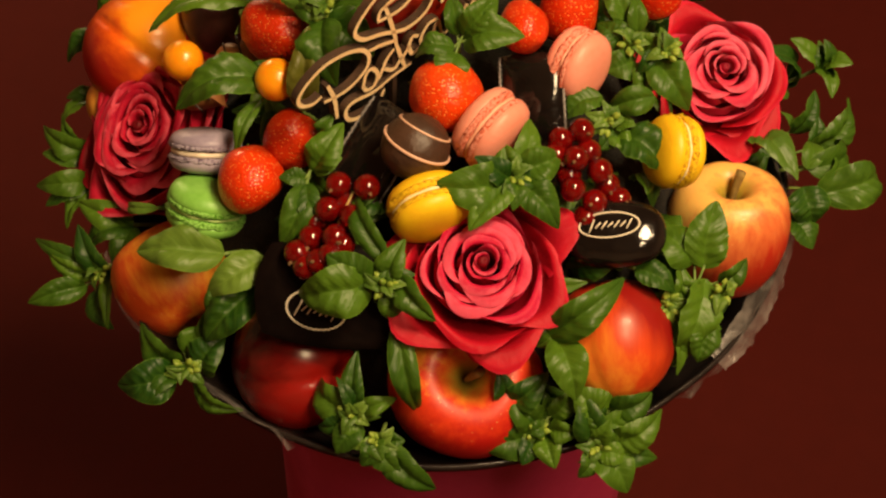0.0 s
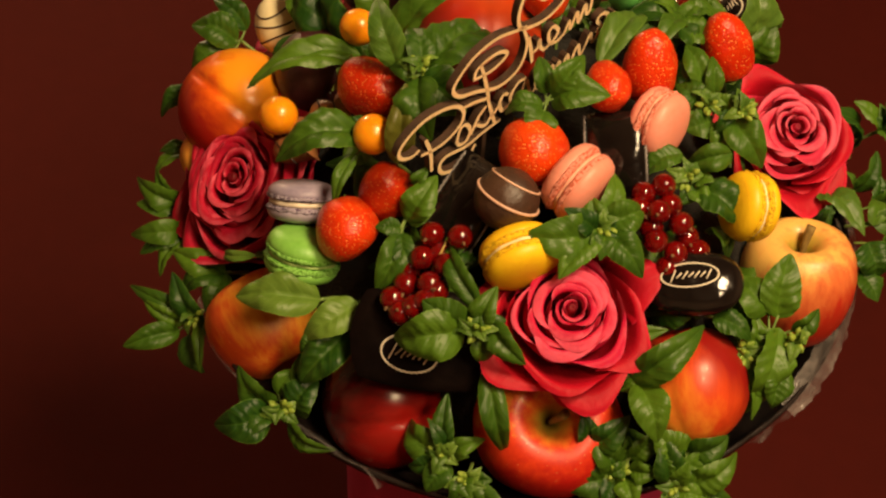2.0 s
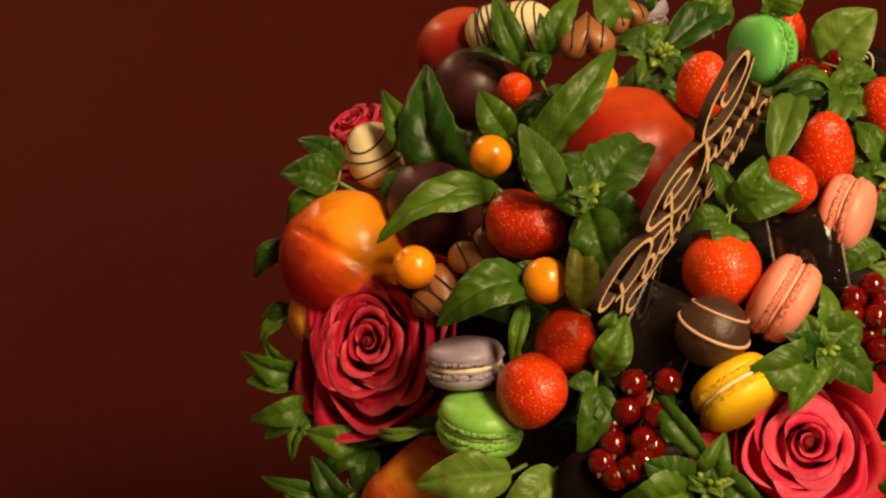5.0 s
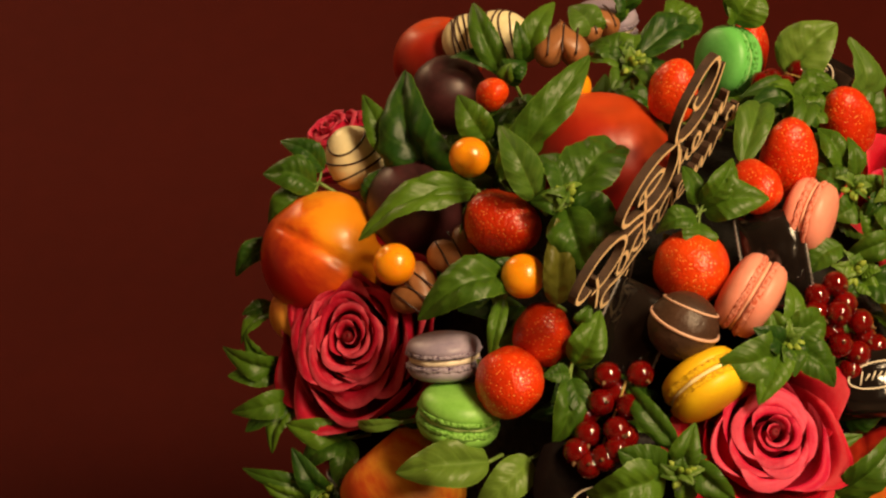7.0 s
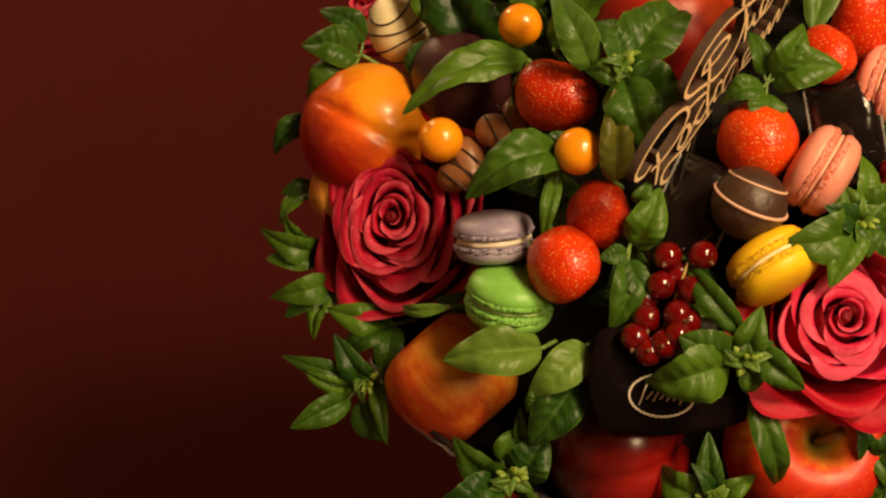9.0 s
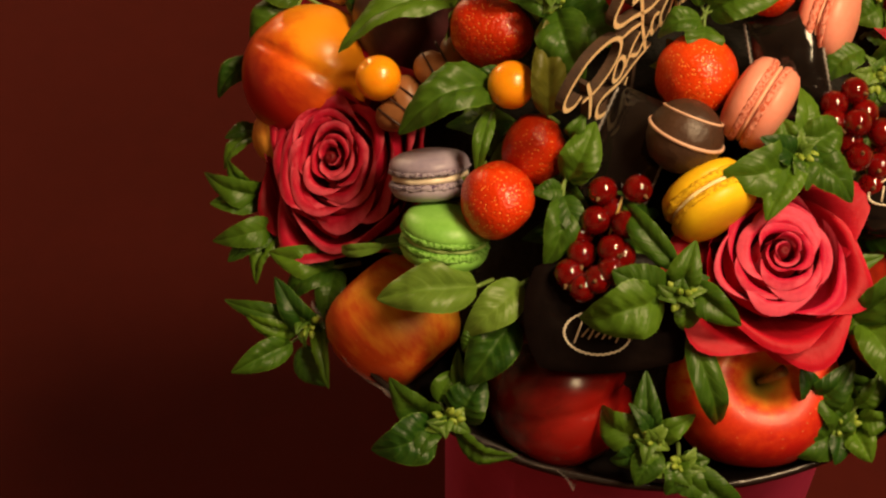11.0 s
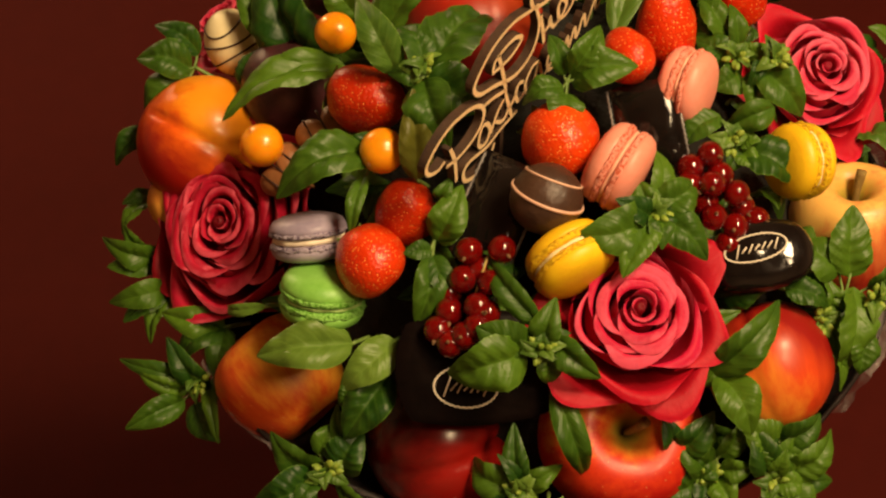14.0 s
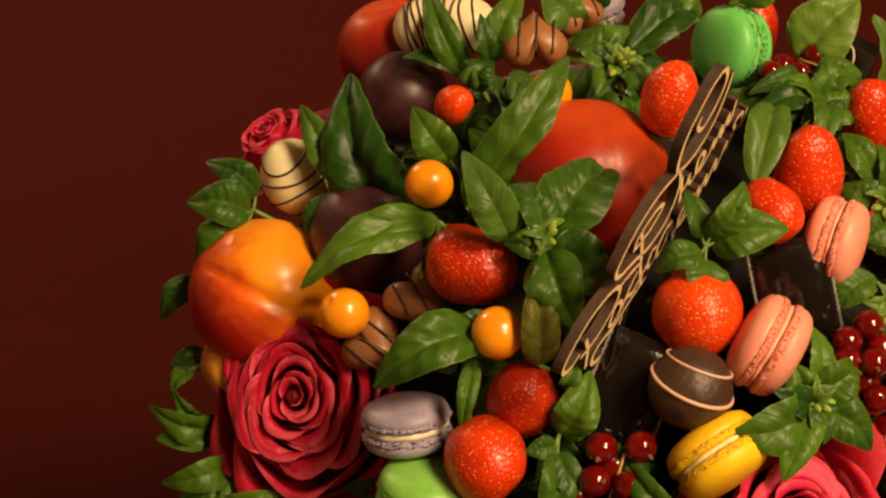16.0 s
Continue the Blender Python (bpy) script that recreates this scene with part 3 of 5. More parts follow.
stone_fruit("peach", (-0.029, 0.071, 0.321), way(0.05, 0.85, 0.50), way(0.1, 0.0, 0.95), 0.076, "red_peach", "large soft red peach", "peach", way(-0.3, -0.6, 0.0), 0.03, 0.92)
stone_fruit("nectarine", (-0.089, 0.210, 0.262), way(-0.2, 0.8, 0.4), way(0.8, 0.0, 0.5), 0.054, "red_peach", "bright red nectarine among basil leaves", "nectarine", way(0, -0.5, 0), 0.08, 0.95, GROUP)
stone_fruit("plum", (-0.122, 0.0935, 0.269), way(-0.1, 0.6, 0.6), way(0.8, -0.3, 0.2), 0.055, "plum", "dark purple plum with dull bloom", "plum", RISE, 0.06, 1.05, "plums in the bouquet")
stone_fruit("plum", (-0.094, 0.155, 0.290), way(-0.1, 0.6, 0.6), way(0.8, -0.3, 0.2), 0.044, "plum", "dark purple plum with dull bloom", "plum", RISE, 0.06, 1.05, "plums in the bouquet")

stone_fruit("apricot", (-0.190, 0.067, 0.219), way(-0.3, 0.8, 0.3), way(-0.6, 0.0, 0.8), 0.034, "apricot", "small dull yellow apricot half hidden behind the rose", "apricot", way(0.3, 0.6, 0), 0.06, 1.0)

physalis((-0.142, 0.045, 0.282), 0.0225, way(-0.4, 0.4, 0.3))
physalis((-0.085, 0.000, 0.320), 0.0225, way(0.5, -0.6, 0.1))
physalis((-0.098, 0.079, 0.323), 0.0215, way(-0.5, -0.4, 0.4))
physalis((-0.037, 0.110, 0.336), 0.0200, way(0.3, -0.6, 0.3))

strawberry((-0.097, -0.041, 0.287), way(0.15, -0.25, 0.95), 0.036, 0.0345)
strawberry((-0.076, -0.018, 0.294), way(-0.15, 0.45, 0.85), 0.036, 0.031, "deep red ripe strawberry with fine seeds", flesh=STRAWBERRY_RIPE)
strawberry((-0.088, 0.038, 0.316), way(0.75, -0.35, 0.5), 0.039, 0.034, "deep red ripe strawberry with fine seeds", flesh=STRAWBERRY_RIPE)
strawberry((0.003, -0.003, 0.315), way(0.15, -0.35, 0.85), 0.037, 0.0385)
strawberry((0.043, 0.030, 0.334), way(0.1, -0.35, 0.85), 0.030, 0.0265)
strawberry((0.067, 0.051, 0.331), way(-0.05, 0.75, 0.62), 0.043, 0.031)
strawberry((0.114, 0.086, 0.314), way(-0.25, 0.75, 0.6), 0.042, 0.029)
strawberry((0.008, 0.080, 0.358), way(0.15, 0.85, 0.45), 0.033, 0.026)
strawberry((-0.080, 0.113, 0.333), way(0.1, 0.2, 0.9), 0.021, 0.0175)
strawberry((0.083, 0.165, 0.290), way(0.2, 0.85, 0.3), 0.040, 0.028)


# ---- roses ----
def rose(place, axis, radius, material, label, spin=0, petals=25, height=0.045, droop=(), oval=1.0, cup=1.0, outer=None):
    """Place is the middle of the bloom's top; petals wind out of a tight heart in a spiral. cup: how far the outer ones open."""
    ob = thing("rose", facing(place, axis, RISE) @ Matrix.Translation((0, 0, -height)), label, "rose", "roses in the bouquet")
    BODIES.append((Vector(place) - Vector(axis) * height * 0.5, radius * 0.75))
    for i in range(petals + len(droop)):
        s = min(1.0, (i + 0.5) / petals)
        a0 = radians(137.5 * i + spin + random.uniform(-22, 22))
        wide = step(s, 0.60, 0.86) * cup
        rt = radius * (0.06 + (0.84 - 0.08 * cup) * s ** 0.88 + 0.06 * wide) * random.uniform(0.92, 1.07)
        rt *= 1 - 0.30 * (1 - cup) * step(s, 0.72, 1.0)
        rb = 0.36 * rt
        ztop = height * (1.00 + 0.04 * math.sin(math.pi * min(1, s * 1.6)) - (0.36 * cup + 0.24 * (1 - cup)) * s ** 1.7) + random.uniform(-0.003, 0.002) * (0.4 + s)
        half = radians(128 - 66 * s ** 0.6) * random.uniform(0.88, 1.12)
        tip, skew = random.uniform(0.7, 1.4) * (1 + 0.9 * step(s, 0.6, 0.9)), random.uniform(-0.40, 0.40)
        roll = random.uniform(0.07, 0.16) * radius * (0.30 + 0.95 * math.sin(math.pi * min(1.0, s * 1.10)))
        lean = 0.17 * (1 - s) + 0.03
        wav, ph = random.uniform(0.02, 0.06), random.uniform(0, 6)
        flare = 0.17 * wide
        tilt = random.uniform(0.08, 0.25) * (1 - 0.75 * s)
        if i >= petals:
            # an outer petal that hangs below the bloom
            a0, rt, ztop, half, tip, roll, flare, s = radians(droop[i - petals]), radius * 0.80, height * 0.30, radians(24), 0.5, 0.02 * radius, 0.26, 1.0
        nu, nv = 23, 17
        bm = bmesh.new()
        uvl = bm.loops.layers.uv.new("UVMap")
        grid, uvs = [], {}
        for iu in range(nu):
            u = -1 + 2 * iu / (nu - 1)
            row = []
            peak = math.exp(-((u - skew) / 0.34) ** 2)
            for iv in range(nv):
                v = iv / (nv - 1)
                lim = 1 - (0.20 + 0.12 * s) * abs(u) ** 2.4 + 0.06 * tip * (0.3 + 0.7 * s) * (peak - 0.5)
                w = v * lim
                belly = math.sin(math.pi / 2 * min(1.0, w / 0.62))
                shut = step(w, 0.55, 0.92)
                rim_v = max(0.0, w - 0.84) / 0.16
                r = rb + (rt - rb) * belly - lean * rt * shut
                z = ztop * (0.15 + 0.85 * min(1.0, w * 1.05) ** 0.85)
                # the rim rolls outward and down
                r += roll * rim_v ** 1.6 * (0.75 + 0.4 * abs(u - skew))
                z -= roll * 0.75 * rim_v ** 2.2 * (0.6 + 0.8 * abs(u - skew))
                # outer petals bend right back and end in a point
                open_v = step(w, 0.50, 1.0)
                r += flare * radius * open_v * (1 + 0.12 * tip * peak)
                z -= flare * height * 0.9 * open_v ** 1.5
                z += wav * radius * math.sin(4.5 * u + ph) * w * w * (0.3 + 0.7 * s) + 0.008 * radius * math.sin(13 * u + 2 * ph) * w ** 4
                # one side tucks under its neighbour; the blade is flat to either side of a corner
                r *= 1 + tilt * u + (0.12 * tip * (peak - 0.45) * (0.35 + 0.65 * s) + 0.03 * math.sin(4 * u + ph)) * w
                ang = a0 + half * u * (0.55 + 0.45 * min(1, w * 1.4)) + 0.4 * skew * w
                squeeze = 1 + (oval - 1) * min(1.0, 0.4 + s)
                vert = bm.verts.new((squeeze * r * math.cos(ang), r * math.sin(ang), z))
                uvs[vert] = ((u + 1) / 2, v)
                row.append(vert)
            grid.append(row)
        for p, q in zip(grid, grid[1:]):
            for k in range(nv - 1):
                bm.faces.new((p[k], q[k], q[k + 1], p[k + 1]))
        for f in bm.faces:
            for lo in f.loops:
                lo[uvl].uv = uvs[lo.vert]
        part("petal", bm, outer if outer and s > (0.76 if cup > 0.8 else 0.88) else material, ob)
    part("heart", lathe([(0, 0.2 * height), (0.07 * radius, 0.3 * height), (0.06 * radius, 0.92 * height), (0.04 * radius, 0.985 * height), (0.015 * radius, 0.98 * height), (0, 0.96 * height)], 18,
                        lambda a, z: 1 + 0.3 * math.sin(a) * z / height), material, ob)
    return ob


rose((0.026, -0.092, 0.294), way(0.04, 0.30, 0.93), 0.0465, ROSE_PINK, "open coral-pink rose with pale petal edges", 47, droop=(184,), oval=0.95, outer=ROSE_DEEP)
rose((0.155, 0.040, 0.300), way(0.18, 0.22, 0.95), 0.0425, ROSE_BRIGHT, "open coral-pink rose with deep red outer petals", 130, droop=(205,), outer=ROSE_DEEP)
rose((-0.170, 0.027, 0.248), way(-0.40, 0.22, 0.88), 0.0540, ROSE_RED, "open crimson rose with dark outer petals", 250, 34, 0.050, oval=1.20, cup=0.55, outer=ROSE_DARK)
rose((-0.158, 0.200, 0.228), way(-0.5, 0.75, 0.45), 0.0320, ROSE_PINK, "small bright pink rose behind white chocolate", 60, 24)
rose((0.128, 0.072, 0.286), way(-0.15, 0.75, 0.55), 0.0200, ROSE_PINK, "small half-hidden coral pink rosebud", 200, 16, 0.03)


# ---- macarons ----
def macaron(place, axis, d, materials, label, spin=0, cream_height=0.75, tall=1.0):
    ob = thing("macaron", aim(place, axis, spin), label, "macaron", "macarons in the bouquet")
    shell, foot, cream = materials
    r = d / 2
    BODIES.append((Vector(place), r * 0.85))
    dome = [(0, 1.0), (0.30, 0.985), (0.55, 0.93), (0.76, 0.82), (0.90, 0.67), (0.97, 0.45), (0.98, 0.30), (0.965, 0.24)]
    h = 0.0122 * tall * d / 0.04
    base = 0.0014 * cream_height * d / 0.04
    for side in (1, -1):
        bm = lathe([(a * r, side * (base + h * b)) for a, b in dome] + [(0.5 * r, side * (base + h * 0.20))], 44)
        sh = part("shell", bm, shell, ob)
        bm = bmesh.new()
        n = 72
        rings = []
        for k, (ra, zb) in enumerate(((0.92, 0.29), (0.985, 0.265), (1.0, 0.19), (0.995, 0.10), (0.955, 0.02), (0.80, 0.0))):
            ring = []
            for i in range(n):
                a = 2 * math.pi * i / n
                rag = 0.045 * noise.noise(Vector((math.cos(a) * 6, math.sin(a) * 5, k * 0.9 + side * 3 + place[0] * 50))) + 0.045 * noise.noise(Vector((math.cos(a) * 17, math.sin(a) * 17, k * 1.3)))
                rr = r * (ra + (rag if 0 < k < 5 else 0))
                ring.append(bm.verts.new((rr * math.cos(a), rr * math.sin(a), side * (base + h * (zb + 0.6 * rag)))))
            rings.append(ring)
        for p, q in zip(rings, rings[1:]):
            for i in range(n):
                j = (i + 1) % n
                bm.faces.new((p[i], p[j], q[j], q[i]))
        bmesh.ops.recalc_face_normals(bm, faces=bm.faces[:])
        part("ruffled_foot", bm, foot, sh)
    part("filling", lathe([(0, -base), (0.86 * r, -base), (0.92 * r, -0.4 * base), (0.92 * r, 0.4 * base), (0.86 * r, base), (0, base)], 44,
                          lambda a, z: 1 + 0.02 * math.sin(9 * a)), cream, ob, "cream filling")
    return ob


macaron((-0.1245, -0.010, 0.272), way(0.02, 0.99, 0.16), 0.0395, MAC_LILAC, "greyish lilac macaron with cream filling", 0, 1.25, 0.86)
macaron((-0.1215, -0.040, 0.262), way(0.17, 0.92, 0.34), 0.0430, MAC_GREEN, "bright green macaron lying on basil leaves")
macaron((-0.003, -0.062, 0.297), way(-0.34, 0.82, -0.45), 0.0425, MAC_YELLOW, "yellow macaron leaning on the pink rose")
macaron((0.124, -0.015, 0.292), way(-0.90, 0.02, 0.42), 0.0390, MAC_YELLOW, "yellow macaron standing on edge beside an apple")
macaron((0.027, -0.025, 0.317), way(0.76, -0.60, 0.25), 0.0425, MAC_PINK, "salmon-pink macaron standing on edge")
macaron((0.072, 0.021, 0.317), way(0.80, -0.38, 0.48), 0.0400, MAC_PINK, "salmon-pink macaron beside strawberries")
macaron((0.064, 0.145, 0.308), way(-0.88, 0.08, 0.45), 0.0400, MAC_MINT, "fresh green macaron standing on edge")
macaron((-0.003, 0.172, 0.318), way(0.05, 0.85, 0.4), 0.0380, MAC_LILAC, "greyish lilac macaron half hidden by leaves")


# ---- chocolates ----
def ring_round(r, height, wave, seed, squash=1.0):
    pts = []
    for i in range(40):
        a = 2 * math.pi * i / 40
        z = height + wave * math.sin(a + seed)
        rr = math.sqrt(max(1e-8, 1 - (z / squash) ** 2)) * r * 1.012
        pts.append((rr * math.cos(a), rr * math.sin(a), z * r))
    return pts


def truffle(place, axis, d):
    ob = thing("chocolate_truffle", aim(place, axis), "dark chocolate truffle with pale pink icing lines", "truffle")
    bm = bmesh.new()
    bmesh.ops.create_icosphere(bm, subdivisions=4, radius=d / 2)
    for v in bm.verts:
        v.co *= 1 + 0.022 * noise.noise(v.co * 210) - 0.08 * max(0.0, -v.co.z / (d / 2) - 0.6)
    part("body", bm, DARK_CHOC, ob)
    part("icing_line", tube(ring_round(d / 2, 0.62, 0.10, 0.5), 0.0007, 6, 1, True), PINK_LINE, ob, "pale pink icing line")
    part("icing_line", tube(ring_round(d / 2, 0.10, 0.14, 2.0), 0.0009, 6, 1, True), PINK_LINE, ob, "pale pink icing line")
    return ob


truffle((-0.011, -0.038, 0.315), way(0.30, 0.85, 0.25), 0.0355)


def praline(place, axis, d, length, body, label, spin=0, lines=5):
    """Egg-shaped praline with thin dark lines drawn over it."""
    ob = thing("praline", aim(place, axis, spin), label, "praline", "pralines in the bouquet")
    r, k = d / 2, length / d
    bm = bmesh.new()
    bmesh.ops.create_icosphere(bm, subdivisions=4, radius=r)
    for v in bm.verts:
        z = v.co.z / r
        v.co = Vector((v.co.x * (1 - 0.10 * z), v.co.y * (1 - 0.10 * z), v.co.z * k))
    part("body", bm, body, ob)
    for i in range(lines):
        h = -0.55 + 1.2 * i / max(1, lines - 1)
        pts = []
        for j in range(36):
            a = 2 * math.pi * j / 36
            z = max(-0.97, min(0.97, h + 0.07 * math.sin(2 * a + i * 1.7) + 0.10 * math.sin(a + i)))
            rr = math.sqrt(1 - z * z) * r * 1.01 * (1 - 0.10 * z)
            pts.append((rr * math.cos(a), rr * math.sin(a), z * r * k))
        part("chocolate_line", tube(pts, 0.0006, 5, 1, True), CHOC_LINE, ob)
    return ob


praline((-0.149, 0.138, 0.264), way(-0.45, 0.75, 0.45), 0.0345, 0.039, WHITE_CHOC, "white chocolate praline with thin dark lines", 30, 4)
praline((-0.062, 0.178, 0.310), way(0.85, 0.1, 0.5), 0.0300, 0.036, WHITE_CHOC, "white chocolate praline with thin dark lines", 90)
praline((-0.074, 0.195, 0.293), way(0.9, 0.2, 0.3), 0.0290, 0.034, WHITE_CHOC, "white chocolate praline with many brown lines", 20, 7)


def heart_chocolate(place, axis, size, label, spin=0):
    ob = thing("heart_chocolate", aim(place, axis, spin), label, "chocolate", "milk chocolate hearts")
    bm = bmesh.new()
    n = 48
    outline = []
    for i in range(n):
        t = 2 * math.pi * i / n
        outline.append((16 * math.sin(t) ** 3 / 17, (13 * math.cos(t) - 5 * math.cos(2 * t) - 2 * math.cos(3 * t) - math.cos(4 * t)) / 17))
    rings = []
    for k, z in ((0.92, 0.0), (1.0, 0.12), (1.0, 0.30), (0.90, 0.44), (0.70, 0.54), (0.40, 0.60), (0.12, 0.62)):
        rings.append([bm.verts.new((x * k * size / 2, y * k * size / 2, z * size * 0.75)) for x, y in outline])
    for p, q in zip(rings, rings[1:]):
        for i in range(n):
            j = (i + 1) % n
            bm.faces.new((p[i], p[j], q[j], q[i]))
    bm.faces.new(rings[0][::-1])
    bm.faces.new(rings[-1])
    part("body", bm, MILK_CHOC, ob)
    for i in range(3):
        x = -0.26 + 0.24 * i
        pts = []
        for j in range(12):
            y = -0.30 + 0.62 * j / 11
            k = min(0.95, math.hypot((x + 0.12 * y) / 0.46, y / 0.46))
            z = 0.62 - 0.02 * k - 0.16 * max(0.0, k - 0.35) ** 1.6 / 0.46
            pts.append(((x + 0.12 * y) * size, y * size, z * size * 0.75 + 0.0002))
        part("chocolate_line", tube(pts, 0.00055, 5), CHOC_LINE, ob)
    return ob


heart_chocolate((-0.107, 0.049, 0.279), way(-0.1, 0.25, 0.95), 0.034, "milk chocolate heart with dark lines", 40)
heart_chocolate((-0.129, 0.040, 0.263), way(-0.25, 0.1, 0.95), 0.032, "milk chocolate heart with dark lines", 75)
heart_chocolate((-0.037, 0.139, 0.334), way(-0.1, 0.45, 0.85), 0.032, "milk chocolate heart with dark lines", 200)
heart_chocolate((-0.015, 0.152, 0.335), way(0.1, 0.5, 0.8), 0.026, "small milk chocolate heart among basil", 160)


def wrapped_chocolate(place, axis, spin, w, h, thick, material, label, emblem=None, seals=True, rounded=0.0, seam=False):
    """A pillow-shaped black wrapper with crimped seals; emblem: centre x, y, half width, half height, turn on its face."""
    ob = thing("wrapped_chocolate", aim(place, axis, spin), label, "chocolate", "black wrapped chocolates")
    nx, ny = 26, 26

    def top(x, y):
        ex, ey = 1 - abs(x) ** 2.4, 1 - abs(y) ** 2.4
        return thick / 2 * (max(0, ex) * max(0, ey)) ** 0.45

    bm = bmesh.new()
    for side in (1, -1):
        g = [[bm.verts.new((w / 2 * x * math.sqrt(1 - rounded * y * y), h / 2 * y * math.sqrt(1 - rounded * x * x), side * (top(x, y) + 0.0004) + 0.0011 * noise.noise(Vector((x * 3, y * 3, place[0] * 90 + side))) * (1 - max(abs(x), abs(y)))))
              for y in [-1 + 2 * j / (ny - 1) for j in range(ny)]] for x in [-1 + 2 * i / (nx - 1) for i in range(nx)]]
        for i in range(nx - 1):
            for j in range(ny - 1):
                f = (g[i][j], g[i + 1][j], g[i + 1][j + 1], g[i][j + 1])
                bm.faces.new(f if side > 0 else f[::-1])
    part("body", bm, material, ob)
    for end in (1, -1) if seals else ():
        bm = bmesh.new()
        rows = []
        for j in range(25):
            y = -h / 2 + h * j / 24
            zig = 0.0007 if j % 2 else -0.0007
            rows.append([bm.verts.new((end * (w / 2 - 0.0005), y, 0.0)), bm.verts.new((end * (w / 2 + 0.0045), y, zig)), bm.verts.new((end * (w / 2 + 0.0075 - (0.0008 if j % 2 else 0)), y, zig))])
        for p, q in zip(rows, rows[1:]):
            for k in range(2):
                bm.faces.new((p[k], p[k + 1], q[k + 1], q[k]))
        part("crimped_seal", bm, WRAPPER, ob, "crimped shiny seal")
    if seam:
        # crimped edges along the long sides, their glints given as grey colour
        for edge in (-1, 1):
            pts = []
            for j in range(40):
                x = -0.94 + 1.88 * j / 39
                pts.append((w / 2 * x, edge * (h / 2 * 0.93 + (0.0005 if j % 2 else 0)), top(x, 0.93) + (0.0008 if j % 2 else 0.0003)))
            part("crimped_seam", tube(pts, 0.0008, 6), GLINT_SEAM, ob, "crimped seam with glints painted in grey")
    if emblem:
        ex, ey, a, b, turn = emblem
        c, s = math.cos(radians(turn)), math.sin(radians(turn))

        def on(u, v):
            x, y = ex + c * u - s * v, ey + s * u + c * v
            return (x, y, top(2 * x / w, 2 * y / h) + 0.0012)

        part("emblem_ring", tube([on(a * math.cos(t) * (1 + 0.02 * math.sin(36 * t)), b * math.sin(t) * (1 + 0.03 * math.sin(36 * t))) for t in (2 * math.pi * i / 144 for i in range(144))], 0.0005, 5, 1, True), PALE_INK, ob, "thin cream scalloped oval ring")
        for k in range(7):
            u = -0.62 * a + 1.24 * a * k / 6
            tall = (0.50, 0.20, 0.30, 0.18, 0.26, 0.22, 0.40)[k] * b
            part("print_bar", tube([on(u - 0.06 * a, -tall), on(u + 0.14 * a, tall)], 0.00045, 5), PALE_INK, ob)
    return ob


wrapped_chocolate((-0.052, -0.090, 0.256), way(-0.05, 0.02, 1.0), 0, 0.080, 0.056, 0.009, WRAPPER_MATT, "matt black wrapped chocolate with a cream oval print",
                  (-0.0065, -0.0085, 0.0155, 0.0100, -6), False, 0.3)
wrapped_chocolate((-0.036, -0.030, 0.288), way(-0.25, 0.1, 0.95), 80, 0.070, 0.036, 0.014, WRAPPER, "black wrapped chocolate under the wooden sign", None, False, 0.0, True)
wrapped_chocolate((0.093, -0.061, 0.279), way(-0.14, 0.34, 0.92), 24, 0.054, 0.037, 0.019, WRAPPER, "glossy black wrapped chocolate with a cream oval print",
                  (-0.002, 0.0015, 0.0155, 0.0068, 3), False, 0.42)
wrapped_chocolate((0.050, 0.002, 0.306), way(-0.28, -0.08, 0.95), 112, 0.054, 0.036, 0.016, WRAPPER, "glossy black wrapped chocolate between pink macarons", None, False, 0.1, True)
wrapped_chocolate((0.121, 0.138, 0.281), way(0.1, 0.5, 0.85), 20, 0.046, 0.030, 0.014, WRAPPER, "glossy black wrapped chocolate behind red currants",
                  (0.006, 0.004, 0.0130, 0.0075, 0))
wrapped_chocolate((0.010, -0.030, 0.280), way(0.0, 0.2, 0.95), 10, 0.090, 0.060, 0.016, WRAPPER_MATT, "black wrapped chocolate lying under fruit")


# ---- currants ----
def currants(berries, stem_from, stem_to, label):
    """A bunch of red currants: every berry with its dry end, on one stalk."""
    a, b = Vector(stem_from), Vector(stem_to)
    ob = thing("red_currants", Matrix.Translation(b), label, "red currants", "bunches of red currants")
    part("stalk", tube([p - b for p in bezier(a, (a + b) / 2 + OUT * 0.004, b, 10)], 0.0006, 6), BERRY_STEM, ob, "thin yellow stalk")
    for x, y, z, d in berries:
        c = Vector((x, y, z)) - b
        bm = bmesh.new()
        bmesh.ops.create_icosphere(bm, subdivisions=3, radius=d / 2)
        for v in bm.verts:
            v.co += c
        be = part("berry", bm, BERRY, ob)
        end = way(random.uniform(-0.7, 0.7), random.uniform(-0.7, 0.2), 0.6)
        bm = lathe([(0.0011, -0.0003), (0.0009, 0.0008), (0.0004, 0.0022), (0, 0.0024)], 7)
        bm.transform(aim(c + end * d * 0.49, end))
        part("dry_end", bm, HUSK, be)
    return ob

currants([(-0.050, -0.049, 0.296, 0.0138), (-0.035, -0.054, 0.301, 0.0137), (-0.055, -0.060, 0.289, 0.0138), (-0.042, -0.066, 0.291, 0.0137), (-0.063, -0.071, 0.279, 0.0139), (-0.050, -0.075, 0.286, 0.0137), (-0.070, -0.078, 0.275, 0.0140), (-0.058, -0.086, 0.279, 0.0138), (-0.052, -0.085, 0.283, 0.0137), (-0.045, -0.054, 0.288, 0.0139), (-0.062, -0.060, 0.280, 0.0140), (-0.046, -0.078, 0.284, 0.0137), (-0.065, -0.086, 0.274, 0.0139)],
         (-0.042, -0.055, 0.298), (-0.060, -0.080, 0.265), "bunch of glossy translucent red currants on dark wrapper")
